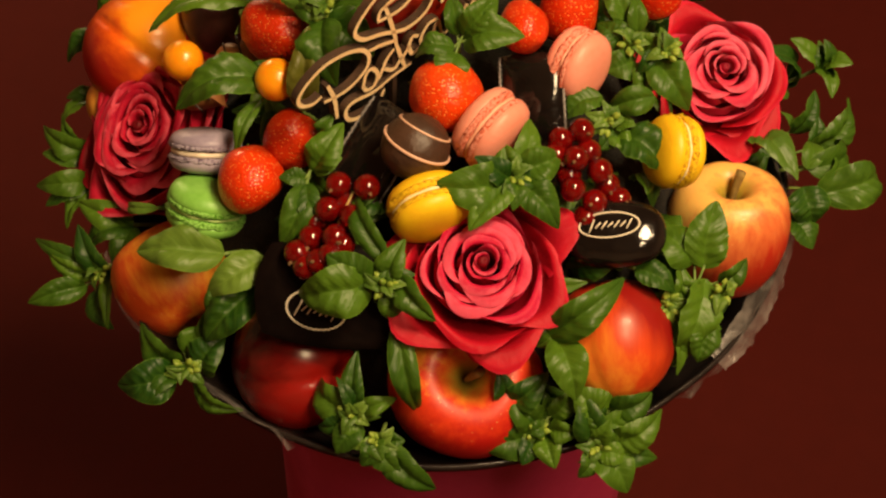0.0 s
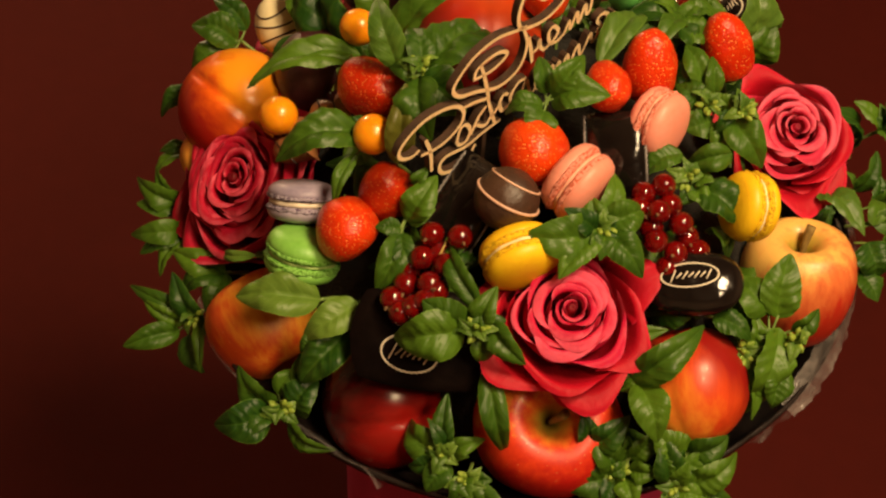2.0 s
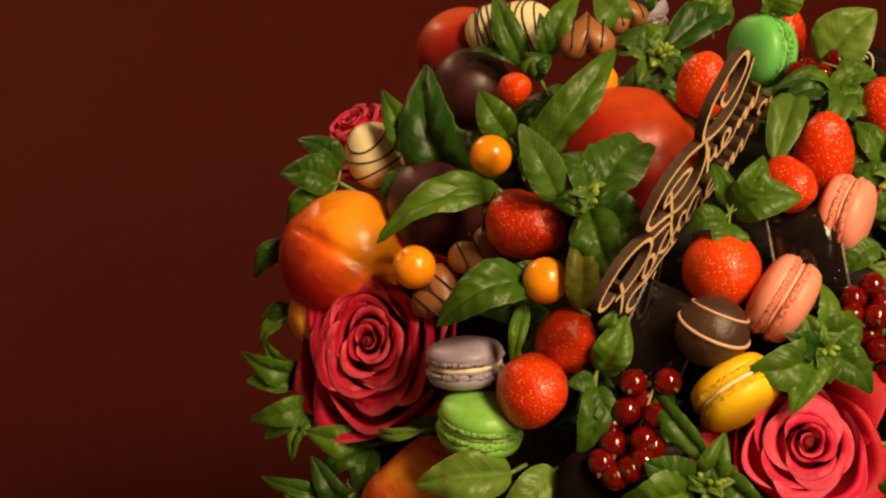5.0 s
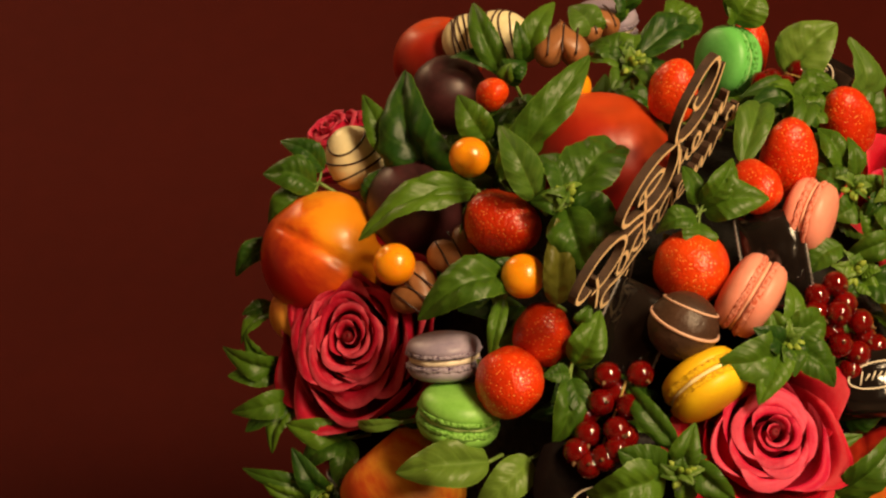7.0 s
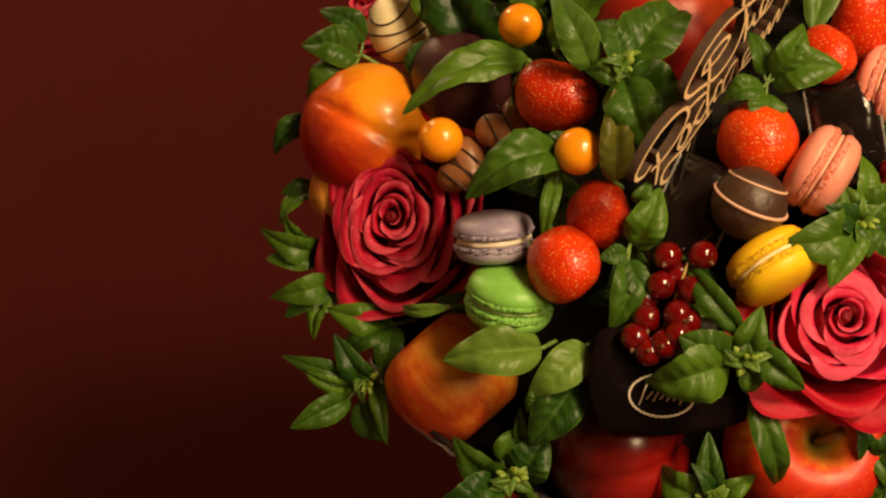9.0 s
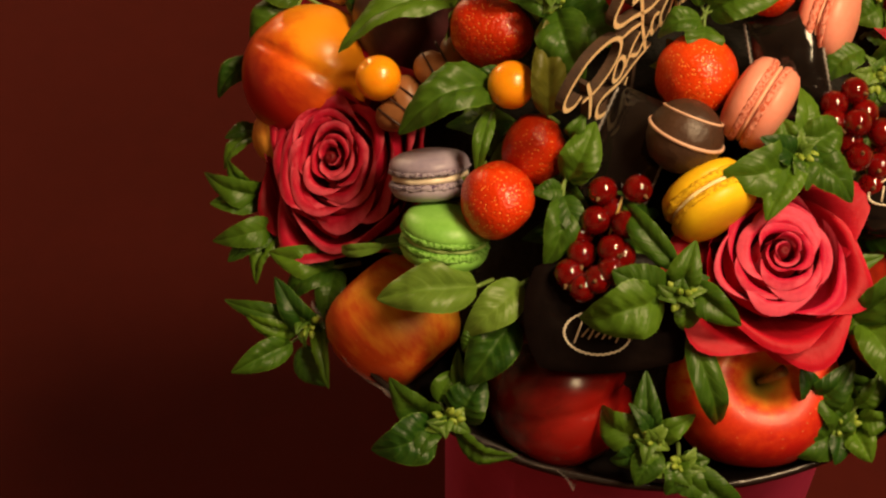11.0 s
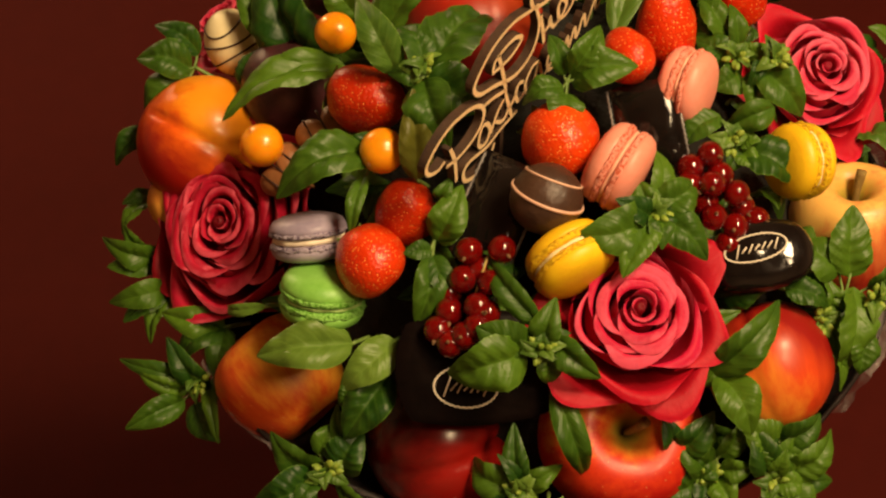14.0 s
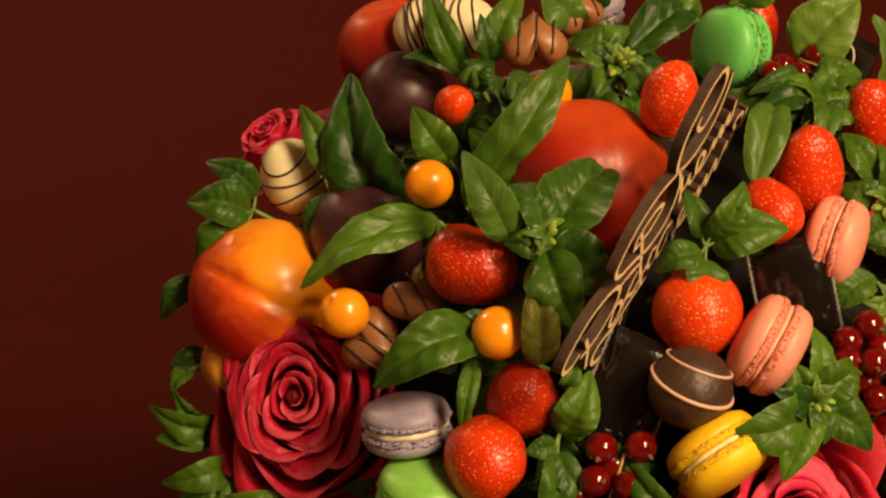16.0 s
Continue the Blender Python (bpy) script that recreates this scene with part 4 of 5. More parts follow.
currants([(0.074, -0.021, 0.313, 0.0136), (0.063, -0.026, 0.311, 0.0136), (0.071, -0.038, 0.311, 0.0135), (0.084, -0.039, 0.303, 0.0136), (0.070, -0.050, 0.301, 0.0135), (0.082, -0.050, 0.291, 0.0136), (0.095, -0.044, 0.286, 0.0137), (0.061, -0.034, 0.308, 0.0136), (0.078, -0.029, 0.306, 0.0136), (0.068, -0.041, 0.301, 0.0136), (0.089, -0.037, 0.289, 0.0137), (0.078, -0.055, 0.284, 0.0136), (0.094, -0.044, 0.270, 0.0139)],
         (0.074, -0.025, 0.314), (0.094, -0.042, 0.275), "bunch of glossy red currants above the coral rose")
currants([(0.101, 0.131, 0.310, 0.0121), (0.087, 0.133, 0.303, 0.0122), (0.076, 0.123, 0.312, 0.0120), (0.108, 0.123, 0.311, 0.0120), (0.092, 0.124, 0.307, 0.0121)],
         (0.094, 0.132, 0.308), (0.104, 0.115, 0.315), "small bunch of red currants half covered by leaves")


# ---- basil ----
HEART_OF_BOUQUET = Vector((CX, CY, 0.15))


def leaf_mesh(base, tip, width, origin, arch, fold, twist):
    """An ovate leaf with a folded midrib, quilted between its veins, drawn from base to tip."""
    base, tip = Vector(base) - origin, Vector(tip) - origin
    along = tip - base
    n = ((base + tip) / 2 + origin - HEART_OF_BOUQUET).normalized() * 0.6 + OUT * 0.6 + Vector((0, 0, 0.1))
    side = along.cross(n).normalized()
    n = side.cross(along).normalized()
    side = (side * math.cos(twist) + n * math.sin(twist)).normalized()
    n = side.cross(along).normalized()
    length = along.length
    bm = bmesh.new()
    uvl = bm.loops.layers.uv.new("UVMap")
    rows, cols = 29, 13
    grid, uvs = [], {}
    ph = random.uniform(0, 6)
    crinkle = 0.16 * width / 2
    curl, sway, ruffle = random.uniform(0.04, 0.30), random.uniform(-0.07, 0.07), random.uniform(0.07, 0.17)
    puff = random.uniform(0.03, 0.10)
    for i in range(rows):
        s = i / (rows - 1)
        w = width / 2 * max(0.0, math.sin(math.pi * s ** 0.76)) ** 0.64 * (1.0 - 0.16 * s ** 3) * 1.14
        w = max(w, 0.0005)
        mid = base + along * s + n * (arch * length * math.sin(math.pi * min(1, s * 0.95)) - curl * length * s ** 4) + side * (sway * length * math.sin(math.pi * s))
        row = []
        for j in range(cols):
            a = -1 + 2 * j / (cols - 1)
            lift = w * fold * (1.5 * abs(a) - 1.25 * a * a) - 0.25 * w * max(0.0, 0.35 - fold) * a * a
            quilt = puff * w * math.sin(2 * math.pi * (6.5 * (s - 0.2 * abs(a)))) * min(1, abs(a) * 3) * (1 - abs(a) * 0.4)
            wave = ruffle * w * math.sin(10 * s + ph + (1.5 if a > 0 else 0)) * abs(a) ** 2
            tooth = 1 + (0.008 * (1 if i % 2 else -1) if abs(a) == 1 and 0.12 < s < 0.95 else 0)
            vert = bm.verts.new(mid + side * (a * w * tooth) + n * (lift + quilt + wave + crinkle * noise.noise((mid + side * (a * w)) * 130 + Vector((ph, 0, 0)))))
            uvs[vert] = ((a + 1) / 2, s)
            row.append(vert)
        grid.append(row)
    for p, q in zip(grid, grid[1:]):
        for k in range(cols - 1):
            bm.faces.new((p[k], p[k + 1], q[k + 1], q[k]))
    for f in bm.faces:
        for lo in f.loops:
            lo[uvl].uv = uvs[lo.vert]
    return bm


def clear(b, t):
    """Whether a leaf from b to t keeps out of the solid things."""
    b, t = Vector(b), Vector(t)
    return all((p - c).length > r * 1.02 + 0.002 for c, r in BODIES for p in (b + (t - b) * k + OUT * 0.001 for k in (0.3, 0.65, 1.0)))


def sprig(leaves, bud=None, young=True):
    """Basil leaves on one stem: each leaf is its base, its tip, its width and whether it is pale."""
    origin = Vector((0, 0, 0))
    for b, t, w, p in leaves:
        origin += Vector(b) / len(leaves)
    root = origin + (HEART_OF_BOUQUET - origin) * 0.07
    few = len(leaves) == 1
    label = ("single broad green basil leaf", "single pale green basil leaf", "single narrow olive-brown basil leaf")[leaves[0][3]] if few else \
        ("green basil sprig with pale flower buds" if bud else "green basil sprig with smooth oval leaves")
    ob = thing("basil_leaf" if few else "basil_sprig", Matrix.Translation(root), label, "basil leaf" if few else "basil sprig", "basil in the bouquet")
    part("stem", tube([p - root for p in bezier(root, (root + origin) / 2, origin, 6)], 0.0011, 6), STEM, ob)
    for b, t, w, p in leaves:
        part("leaf", leaf_mesh(b, t, w, root, random.uniform(0.08, 0.30), random.uniform(0.35, 0.95), random.uniform(-0.35, 0.35)),
             (LEAF, LEAF_PALE, LEAF_OLIVE)[p], ob, "paler green leaf" if p and not few else "")
        b, t = Vector(b), Vector(t)
        near = origin if (b - origin).length < 0.016 else b + (HEART_OF_BOUQUET - b) * 0.04
        part("stalk", tube([q - root for q in bezier(near, (near + b) / 2 - OUT * 0.001, b + (t - b) * 0.06, 5)], 0.0008, 5), STEM, ob)
    if len(leaves) > 2 and young:
        # younger leaves between the large ones
        for b, t, w, p in list(leaves):
            b, t = Vector(b), Vector(t)
            arm = Matrix.Rotation(radians(random.choice((-1, 1)) * random.uniform(25, 60)), 3, OUT) @ (t - b)
            k = random.uniform(0.45, 0.75)
            b2 = b + OUT * random.uniform(-0.004, 0.003)
            if not clear(b2, b2 + arm * k):
                continue
            part("leaf", leaf_mesh(b2, b2 + arm * k + OUT * random.uniform(0.0, 0.006), w * k * 1.1, root, random.uniform(0.06, 0.25), random.uniform(0.2, 0.8), random.uniform(-0.5, 0.5)), LEAF, ob)
    if bud:
        c = Vector(bud) - root
        for i in range(13):
            d = way(random.uniform(-1, 1), random.uniform(-0.9, 1), random.uniform(0.2, 1.0))
            bm = lathe([(0, 0), (0.0011, 0.0003), (0.0019, 0.0014), (0.0016, 0.0030), (0.0008, 0.0044), (0, 0.0050)], 7)
            bm.transform(aim(c + d * random.uniform(0.0005, 0.0055) - OUT * 0.002, d))
            part("flower_bud", bm, BUD, ob)
        for i in range(6):
            d = way(random.uniform(-1, 1), random.uniform(-1, 1), random.uniform(0.2, 0.8))
            b = Vector(bud) - OUT * 0.003
            part("leaf", leaf_mesh(b, b + d * random.uniform(0.009, 0.014), 0.007, root, 0.2, 0.6, random.uniform(-0.5, 0.5)), LEAF_PALE, ob, "paler green leaf")
    return ob


sprig([((-0.095, 0.065, 0.310), (-0.161, 0.052, 0.301), 0.019, 0),
       ((-0.096, 0.067, 0.312), (-0.142, 0.064, 0.300), 0.015, 0)], None, False)
sprig([((-0.088, 0.007, 0.312), (-0.139, -0.006, 0.303), 0.022, 0),
       ((-0.083, 0.009, 0.315), (-0.104, 0.009, 0.309), 0.012, 0),
       ((-0.094, -0.001, 0.304), (-0.105, -0.028, 0.290), 0.008, 0)], None, False)
sprig([((-0.174, 0.116, 0.269), (-0.202, 0.122, 0.277), 0.019, 0),
       ((-0.175, 0.114, 0.265), (-0.204, 0.102, 0.253), 0.018, 0),
       ((-0.169, 0.124, 0.272), (-0.190, 0.138, 0.285), 0.013, 0)], None, False)
sprig([((-0.201, 0.106, 0.237), (-0.224, 0.094, 0.226), 0.012, 0)], None)
sprig([((-0.119, 0.118, 0.277), (-0.144, 0.149, 0.303), 0.017, 0),
       ((-0.101, 0.093, 0.269), (-0.125, 0.151, 0.316), 0.035, 0),
       ((-0.085, 0.095, 0.316), (-0.099, 0.113, 0.334), 0.017, 0)], None, False)
sprig([((-0.147, 0.096, 0.270), (-0.136, 0.111, 0.284), 0.014, 0)], None)
sprig([((-0.082, 0.072, 0.311), (-0.031, 0.110, 0.360), 0.022, 0)], None)
sprig([((-0.073, 0.033, 0.338), (-0.088, 0.062, 0.364), 0.017, 1)], None)
sprig([((-0.068, 0.140, 0.318), (-0.079, 0.178, 0.339), 0.014, 0),
       ((-0.058, 0.139, 0.328), (-0.039, 0.161, 0.352), 0.014, 0),
       ((-0.069, 0.127, 0.325), (-0.058, 0.135, 0.334), 0.015, 0)], None)
sprig([((-0.006, 0.119, 0.342), (-0.024, 0.135, 0.344), 0.018, 0),
       ((-0.006, 0.115, 0.342), (-0.026, 0.128, 0.337), 0.012, 0),
       ((-0.004, 0.118, 0.344), (0.002, 0.138, 0.346), 0.014, 0),
       ((-0.001, 0.117, 0.347), (0.043, 0.145, 0.342), 0.019, 0),
       ((-0.004, 0.108, 0.346), (-0.003, 0.081, 0.360), 0.010, 0),
       ((-0.007, 0.112, 0.341), (-0.019, 0.098, 0.345), 0.012, 0)], (-0.006, 0.111, 0.348))
sprig([((-0.019, 0.143, 0.341), (-0.029, 0.158, 0.350), 0.018, 1),
       ((0.067, 0.156, 0.327), (0.083, 0.168, 0.340), 0.025, 0),
       ((0.029, 0.134, 0.345), (0.028, 0.157, 0.352), 0.019, 0),
       ((0.003, 0.162, 0.333), (-0.004, 0.168, 0.354), 0.019, 0)], None)
sprig([((0.096, 0.133, 0.304), (0.123, 0.145, 0.331), 0.029, 1)], None)
sprig([((0.091, 0.113, 0.311), (0.060, 0.106, 0.324), 0.012, 0),
       ((0.096, 0.115, 0.311), (0.114, 0.109, 0.321), 0.015, 0),
       ((0.091, 0.103, 0.318), (0.125, 0.111, 0.296), 0.016, 0),
       ((0.087, 0.107, 0.314), (0.066, 0.076, 0.338), 0.012, 0)], None, False)
sprig([((0.038, 0.043, 0.338), (0.066, 0.094, 0.322), 0.017, 1)], None)
sprig([((0.011, 0.018, 0.335), (0.041, 0.012, 0.348), 0.019, 0),
       ((0.011, 0.020, 0.337), (0.028, 0.034, 0.354), 0.015, 0),
       ((0.007, 0.015, 0.333), (-0.014, 0.013, 0.330), 0.012, 0),
       ((0.008, 0.013, 0.332), (0.002, -0.002, 0.324), 0.017, 0),
       ((0.008, 0.021, 0.336), (0.004, 0.038, 0.348), 0.011, 0)], None, False)
sprig([((-0.060, 0.028, 0.343), (-0.068, 0.056, 0.351), 0.016, 0),
       ((-0.057, 0.028, 0.344), (-0.022, 0.057, 0.354), 0.028, 0),
       ((-0.061, 0.026, 0.343), (-0.077, 0.026, 0.346), 0.012, 0),
       ((-0.060, 0.023, 0.344), (-0.036, 0.005, 0.336), 0.026, 0),
       ((-0.061, 0.021, 0.344), (-0.056, -0.011, 0.333), 0.022, 0)], (-0.061, 0.025, 0.347), False)
sprig([((-0.070, -0.015, 0.313), (-0.068, 0.008, 0.351), 0.015, 2)], None)
sprig([((-0.064, -0.038, 0.293), (-0.050, -0.023, 0.314), 0.017, 0),
       ((-0.067, -0.042, 0.291), (-0.081, -0.044, 0.294), 0.009, 0),
       ((-0.067, -0.044, 0.289), (-0.079, -0.070, 0.271), 0.015, 0),
       ((-0.061, -0.023, 0.306), (-0.054, -0.020, 0.317), 0.008, 0)], None)
sprig([((-0.023, -0.090, 0.286), (-0.045, -0.054, 0.297), 0.012, 0)], None)
sprig([((-0.030, -0.098, 0.277), (-0.068, -0.103, 0.271), 0.025, 0),
       ((-0.022, -0.096, 0.280), (-0.016, -0.087, 0.300), 0.014, 0),
       ((-0.021, -0.100, 0.275), (-0.021, -0.110, 0.264), 0.012, 0),
       ((-0.017, -0.095, 0.281), (0.002, -0.116, 0.273), 0.014, 0)], (-0.023, -0.101, 0.282))
sprig([((-0.017, -0.105, 0.257), (-0.004, -0.137, 0.216), 0.0135, 0)], None)
sprig([((-0.110, -0.065, 0.254), (-0.157, -0.065, 0.256), 0.0225, 1)], None)
sprig([((-0.089, -0.067, 0.255), (-0.119, -0.085, 0.247), 0.018, 1)], None)
sprig([((-0.094, -0.077, 0.240), (-0.120, -0.100, 0.224), 0.021, 0),
       ((-0.110, -0.080, 0.237), (-0.120, -0.086, 0.232), 0.011, 0)], None)
sprig([((-0.187, -0.026, 0.173), (-0.204, -0.009, 0.199), 0.014, 0),
       ((-0.188, -0.024, 0.174), (-0.231, -0.010, 0.185), 0.011, 0),
       ((-0.195, -0.026, 0.173), (-0.221, -0.021, 0.185), 0.011, 0),
       ((-0.199, -0.030, 0.170), (-0.231, -0.043, 0.169), 0.014, 0),
       ((-0.194, -0.032, 0.169), (-0.186, -0.052, 0.158), 0.014, 0),
       ((-0.182, -0.021, 0.176), (-0.184, -0.058, 0.168), 0.009, 0),
       ((-0.185, -0.019, 0.178), (-0.167, -0.013, 0.187), 0.011, 0)], (-0.189, -0.028, 0.182), False)
sprig([((-0.136, -0.105, 0.199), (-0.166, -0.115, 0.199), 0.022, 0),
       ((-0.133, -0.101, 0.202), (-0.156, -0.090, 0.219), 0.017, 0),
       ((-0.135, -0.107, 0.198), (-0.149, -0.123, 0.202), 0.010, 0),
       ((-0.123, -0.105, 0.200), (-0.110, -0.093, 0.218), 0.020, 0),
       ((-0.126, -0.108, 0.198), (-0.100, -0.126, 0.194), 0.012, 0),
       ((-0.133, -0.096, 0.205), (-0.123, -0.084, 0.213), 0.011, 0),
       ((-0.120, -0.095, 0.206), (-0.121, -0.078, 0.221), 0.007, 0)], (-0.130, -0.107, 0.206), False)
sprig([((-0.038, -0.134, 0.213), (-0.058, -0.115, 0.214), 0.018, 0),
       ((-0.035, -0.134, 0.213), (-0.017, -0.132, 0.224), 0.010, 0),
       ((-0.037, -0.132, 0.213), (-0.038, -0.114, 0.239), 0.012, 0),
       ((-0.040, -0.137, 0.208), (-0.057, -0.140, 0.204), 0.013, 0),
       ((-0.035, -0.138, 0.209), (-0.047, -0.151, 0.199), 0.014, 0)], (-0.038, -0.137, 0.216))
sprig([((-0.024, -0.144, 0.200), (0.005, -0.163, 0.182), 0.017, 0),
       ((-0.026, -0.145, 0.200), (-0.015, -0.161, 0.198), 0.014, 0),
       ((-0.026, -0.143, 0.203), (-0.033, -0.157, 0.197), 0.014, 0),
       ((-0.023, -0.143, 0.201), (-0.012, -0.147, 0.207), 0.011, 0)], (-0.025, -0.146, 0.205))
sprig([((0.057, -0.135, 0.199), (0.027, -0.145, 0.201), 0.019, 0),
       ((0.059, -0.132, 0.199), (0.039, -0.125, 0.225), 0.016, 0),
       ((0.062, -0.134, 0.199), (0.068, -0.153, 0.195), 0.014, 0)], (0.057, -0.136, 0.204))
sprig([((0.090, -0.142, 0.199), (0.107, -0.161, 0.187), 0.019, 0),
       ((0.092, -0.141, 0.199), (0.122, -0.144, 0.194), 0.013, 0),
       ((0.094, -0.138, 0.202), (0.123, -0.129, 0.215), 0.017, 0),
       ((0.089, -0.139, 0.203), (0.081, -0.129, 0.229), 0.017, 0),
       ((0.087, -0.143, 0.198), (0.080, -0.156, 0.192), 0.013, 0)], (0.089, -0.144, 0.204))
sprig([((0.037, -0.052, 0.310), (0.001, -0.067, 0.320), 0.023, 0),
       ((0.037, -0.052, 0.307), (0.018, -0.082, 0.306), 0.017, 0),
       ((0.041, -0.047, 0.309), (0.064, -0.038, 0.314), 0.018, 0),
       ((0.041, -0.051, 0.307), (0.063, -0.072, 0.299), 0.017, 0),
       ((0.040, -0.047, 0.309), (0.048, -0.024, 0.325), 0.013, 0),
       ((0.038, -0.047, 0.309), (0.034, -0.038, 0.320), 0.014, 0),
       ((0.041, -0.049, 0.308), (0.053, -0.055, 0.306), 0.011, 0),
       ((0.040, -0.052, 0.307), (0.040, -0.069, 0.308), 0.012, 0)], (0.039, -0.052, 0.312))
sprig([((0.097, 0.038, 0.315), (0.083, 0.046, 0.323), 0.015, 0),
       ((0.104, 0.042, 0.320), (0.102, 0.057, 0.335), 0.010, 0),
       ((0.099, 0.046, 0.323), (0.088, 0.066, 0.335), 0.015, 0),
       ((0.104, 0.032, 0.310), (0.088, 0.025, 0.309), 0.016, 0),
       ((0.112, 0.031, 0.311), (0.106, 0.011, 0.303), 0.014, 0),
       ((0.113, 0.033, 0.313), (0.133, 0.009, 0.300), 0.020, 0),
       ((0.107, 0.037, 0.315), (0.117, 0.039, 0.322), 0.010, 0)], (0.101, 0.035, 0.319), False)
sprig([((0.115, 0.029, 0.317), (0.124, 0.032, 0.328), 0.008, 0),
       ((0.114, 0.031, 0.318), (0.105, 0.019, 0.314), 0.008, 0)], (0.118, 0.027, 0.323), False)
sprig([((0.112, 0.001, 0.317), (0.088, -0.002, 0.309), 0.014, 0),
       ((0.085, 0.003, 0.313), (0.065, -0.007, 0.307), 0.014, 0),
       ((0.096, -0.013, 0.301), (0.119, -0.027, 0.294), 0.023, 0),
       ((0.091, -0.010, 0.303), (0.085, -0.022, 0.299), 0.011, 0),
       ((0.093, -0.009, 0.304), (0.102, -0.013, 0.310), 0.009, 0),
       ((0.092, -0.012, 0.301), (0.099, -0.024, 0.301), 0.011, 0),
       ((0.086, -0.004, 0.307), (0.080, -0.012, 0.304), 0.008, 0)], (0.088, -0.010, 0.309), False)
sprig([((0.092, 0.047, 0.321), (0.094, 0.076, 0.323), 0.015, 0)], None)
sprig([((0.083, 0.090, 0.326), (0.056, 0.086, 0.337), 0.017, 0),
       ((0.087, 0.098, 0.322), (0.110, 0.105, 0.325), 0.015, 0),
       ((0.086, 0.088, 0.325), (0.105, 0.088, 0.319), 0.017, 0),
       ((0.081, 0.083, 0.329), (0.068, 0.050, 0.350), 0.014, 0)], None)
sprig([((0.131, 0.117, 0.283), (0.136, 0.130, 0.327), 0.031, 1),
       ((0.134, 0.108, 0.280), (0.146, 0.117, 0.306), 0.020, 0)], None)
sprig([((0.210, 0.000, 0.241), (0.251, 0.025, 0.235), 0.023, 0),
       ((0.211, 0.040, 0.232), (0.237, 0.060, 0.250), 0.019, 0),
       ((0.203, 0.057, 0.226), (0.215, 0.075, 0.244), 0.016, 0),
       ((0.204, 0.010, 0.251), (0.231, 0.039, 0.242), 0.019, 0),
       ((0.201, 0.000, 0.248), (0.208, -0.016, 0.234), 0.022, 0)], None)
sprig([((0.220, 0.090, 0.246), (0.235, 0.084, 0.258), 0.014, 0),
       ((0.219, 0.091, 0.247), (0.200, 0.096, 0.264), 0.013, 0),
       ((0.220, 0.091, 0.248), (0.219, 0.096, 0.264), 0.013, 0),
       ((0.219, 0.089, 0.245), (0.225, 0.069, 0.248), 0.013, 0),
       ((0.202, 0.097, 0.223), (0.180, 0.084, 0.268), 0.016, 0)], None)
sprig([((0.174, 0.029, 0.245), (0.196, 0.001, 0.262), 0.022, 1),
       ((0.196, -0.011, 0.236), (0.208, -0.028, 0.229), 0.019, 0)], None)
sprig([((0.061, -0.107, 0.250), (0.098, -0.089, 0.276), 0.018, 0),
       ((0.065, -0.107, 0.250), (0.076, -0.135, 0.234), 0.019, 0),
       ((0.065, -0.102, 0.254), (0.056, -0.112, 0.246), 0.013, 0)], None, False)
sprig([((0.105, -0.073, 0.266), (0.126, -0.083, 0.263), 0.013, 0)], None, False)
sprig([((0.138, -0.062, 0.259), (0.118, -0.049, 0.271), 0.021, 0),
       ((0.142, -0.066, 0.258), (0.147, -0.041, 0.284), 0.021, 0),
       ((0.143, -0.070, 0.255), (0.132, -0.107, 0.232), 0.021, 0),
       ((0.150, -0.072, 0.255), (0.164, -0.064, 0.265), 0.012, 0),
       ((0.145, -0.088, 0.243), (0.141, -0.105, 0.228), 0.016, 0),
       ((0.128, -0.081, 0.243), (0.132, -0.111, 0.225), 0.009, 0),
       ((0.126, -0.079, 0.244), (0.113, -0.053, 0.257), 0.017, 0),
       ((0.126, -0.078, 0.245), (0.129, -0.064, 0.259), 0.014, 0),
       ((0.141, -0.073, 0.252), (0.128, -0.074, 0.256), 0.010, 0)], (0.151, -0.080, 0.256), False)
sprig([((0.123, -0.085, 0.242), (0.115, -0.074, 0.248), 0.011, 0),
       ((0.123, -0.085, 0.242), (0.130, -0.077, 0.254), 0.011, 0),
       ((0.129, -0.088, 0.241), (0.138, -0.102, 0.229), 0.014, 0)], (0.123, -0.083, 0.249), False)
sprig([((-0.150, -0.031, 0.247), (-0.172, -0.015, 0.229), 0.006, 1)], None)
sprig([((0.093, -0.129, 0.215), (0.076, -0.126, 0.231), 0.019, 0),
       ((0.095, -0.128, 0.215), (0.117, -0.123, 0.223), 0.018, 0),
       ((0.094, -0.130, 0.212), (0.085, -0.143, 0.207), 0.019, 0),
       ((0.097, -0.130, 0.211), (0.110, -0.138, 0.206), 0.017, 0)], None)
sprig([((0.042, -0.126, 0.214), (0.060, -0.122, 0.235), 0.016, 0),
       ((0.041, -0.127, 0.213), (0.059, -0.131, 0.212), 0.018, 0),
       ((0.040, -0.126, 0.215), (0.037, -0.120, 0.235), 0.012, 0)], None)
sprig([((0.061, -0.127, 0.210), (0.043, -0.116, 0.216), 0.014, 0),
       ((0.064, -0.130, 0.209), (0.076, -0.121, 0.223), 0.013, 0),
       ((0.064, -0.135, 0.206), (0.079, -0.140, 0.210), 0.012, 0),
       ((0.062, -0.133, 0.207), (0.051, -0.139, 0.205), 0.009, 0)], None, False)



# ---- wooden sign ----
SIGN = thing("wooden_sign", Matrix(((0.69, 0, 0.724, -0.068), (0.724, 0, -0.69, -0.038), (0, 1, 0, 0.346), (0, 0, 0, 1))),
             "laser-cut wooden birthday greeting in script on a stake", "sign")


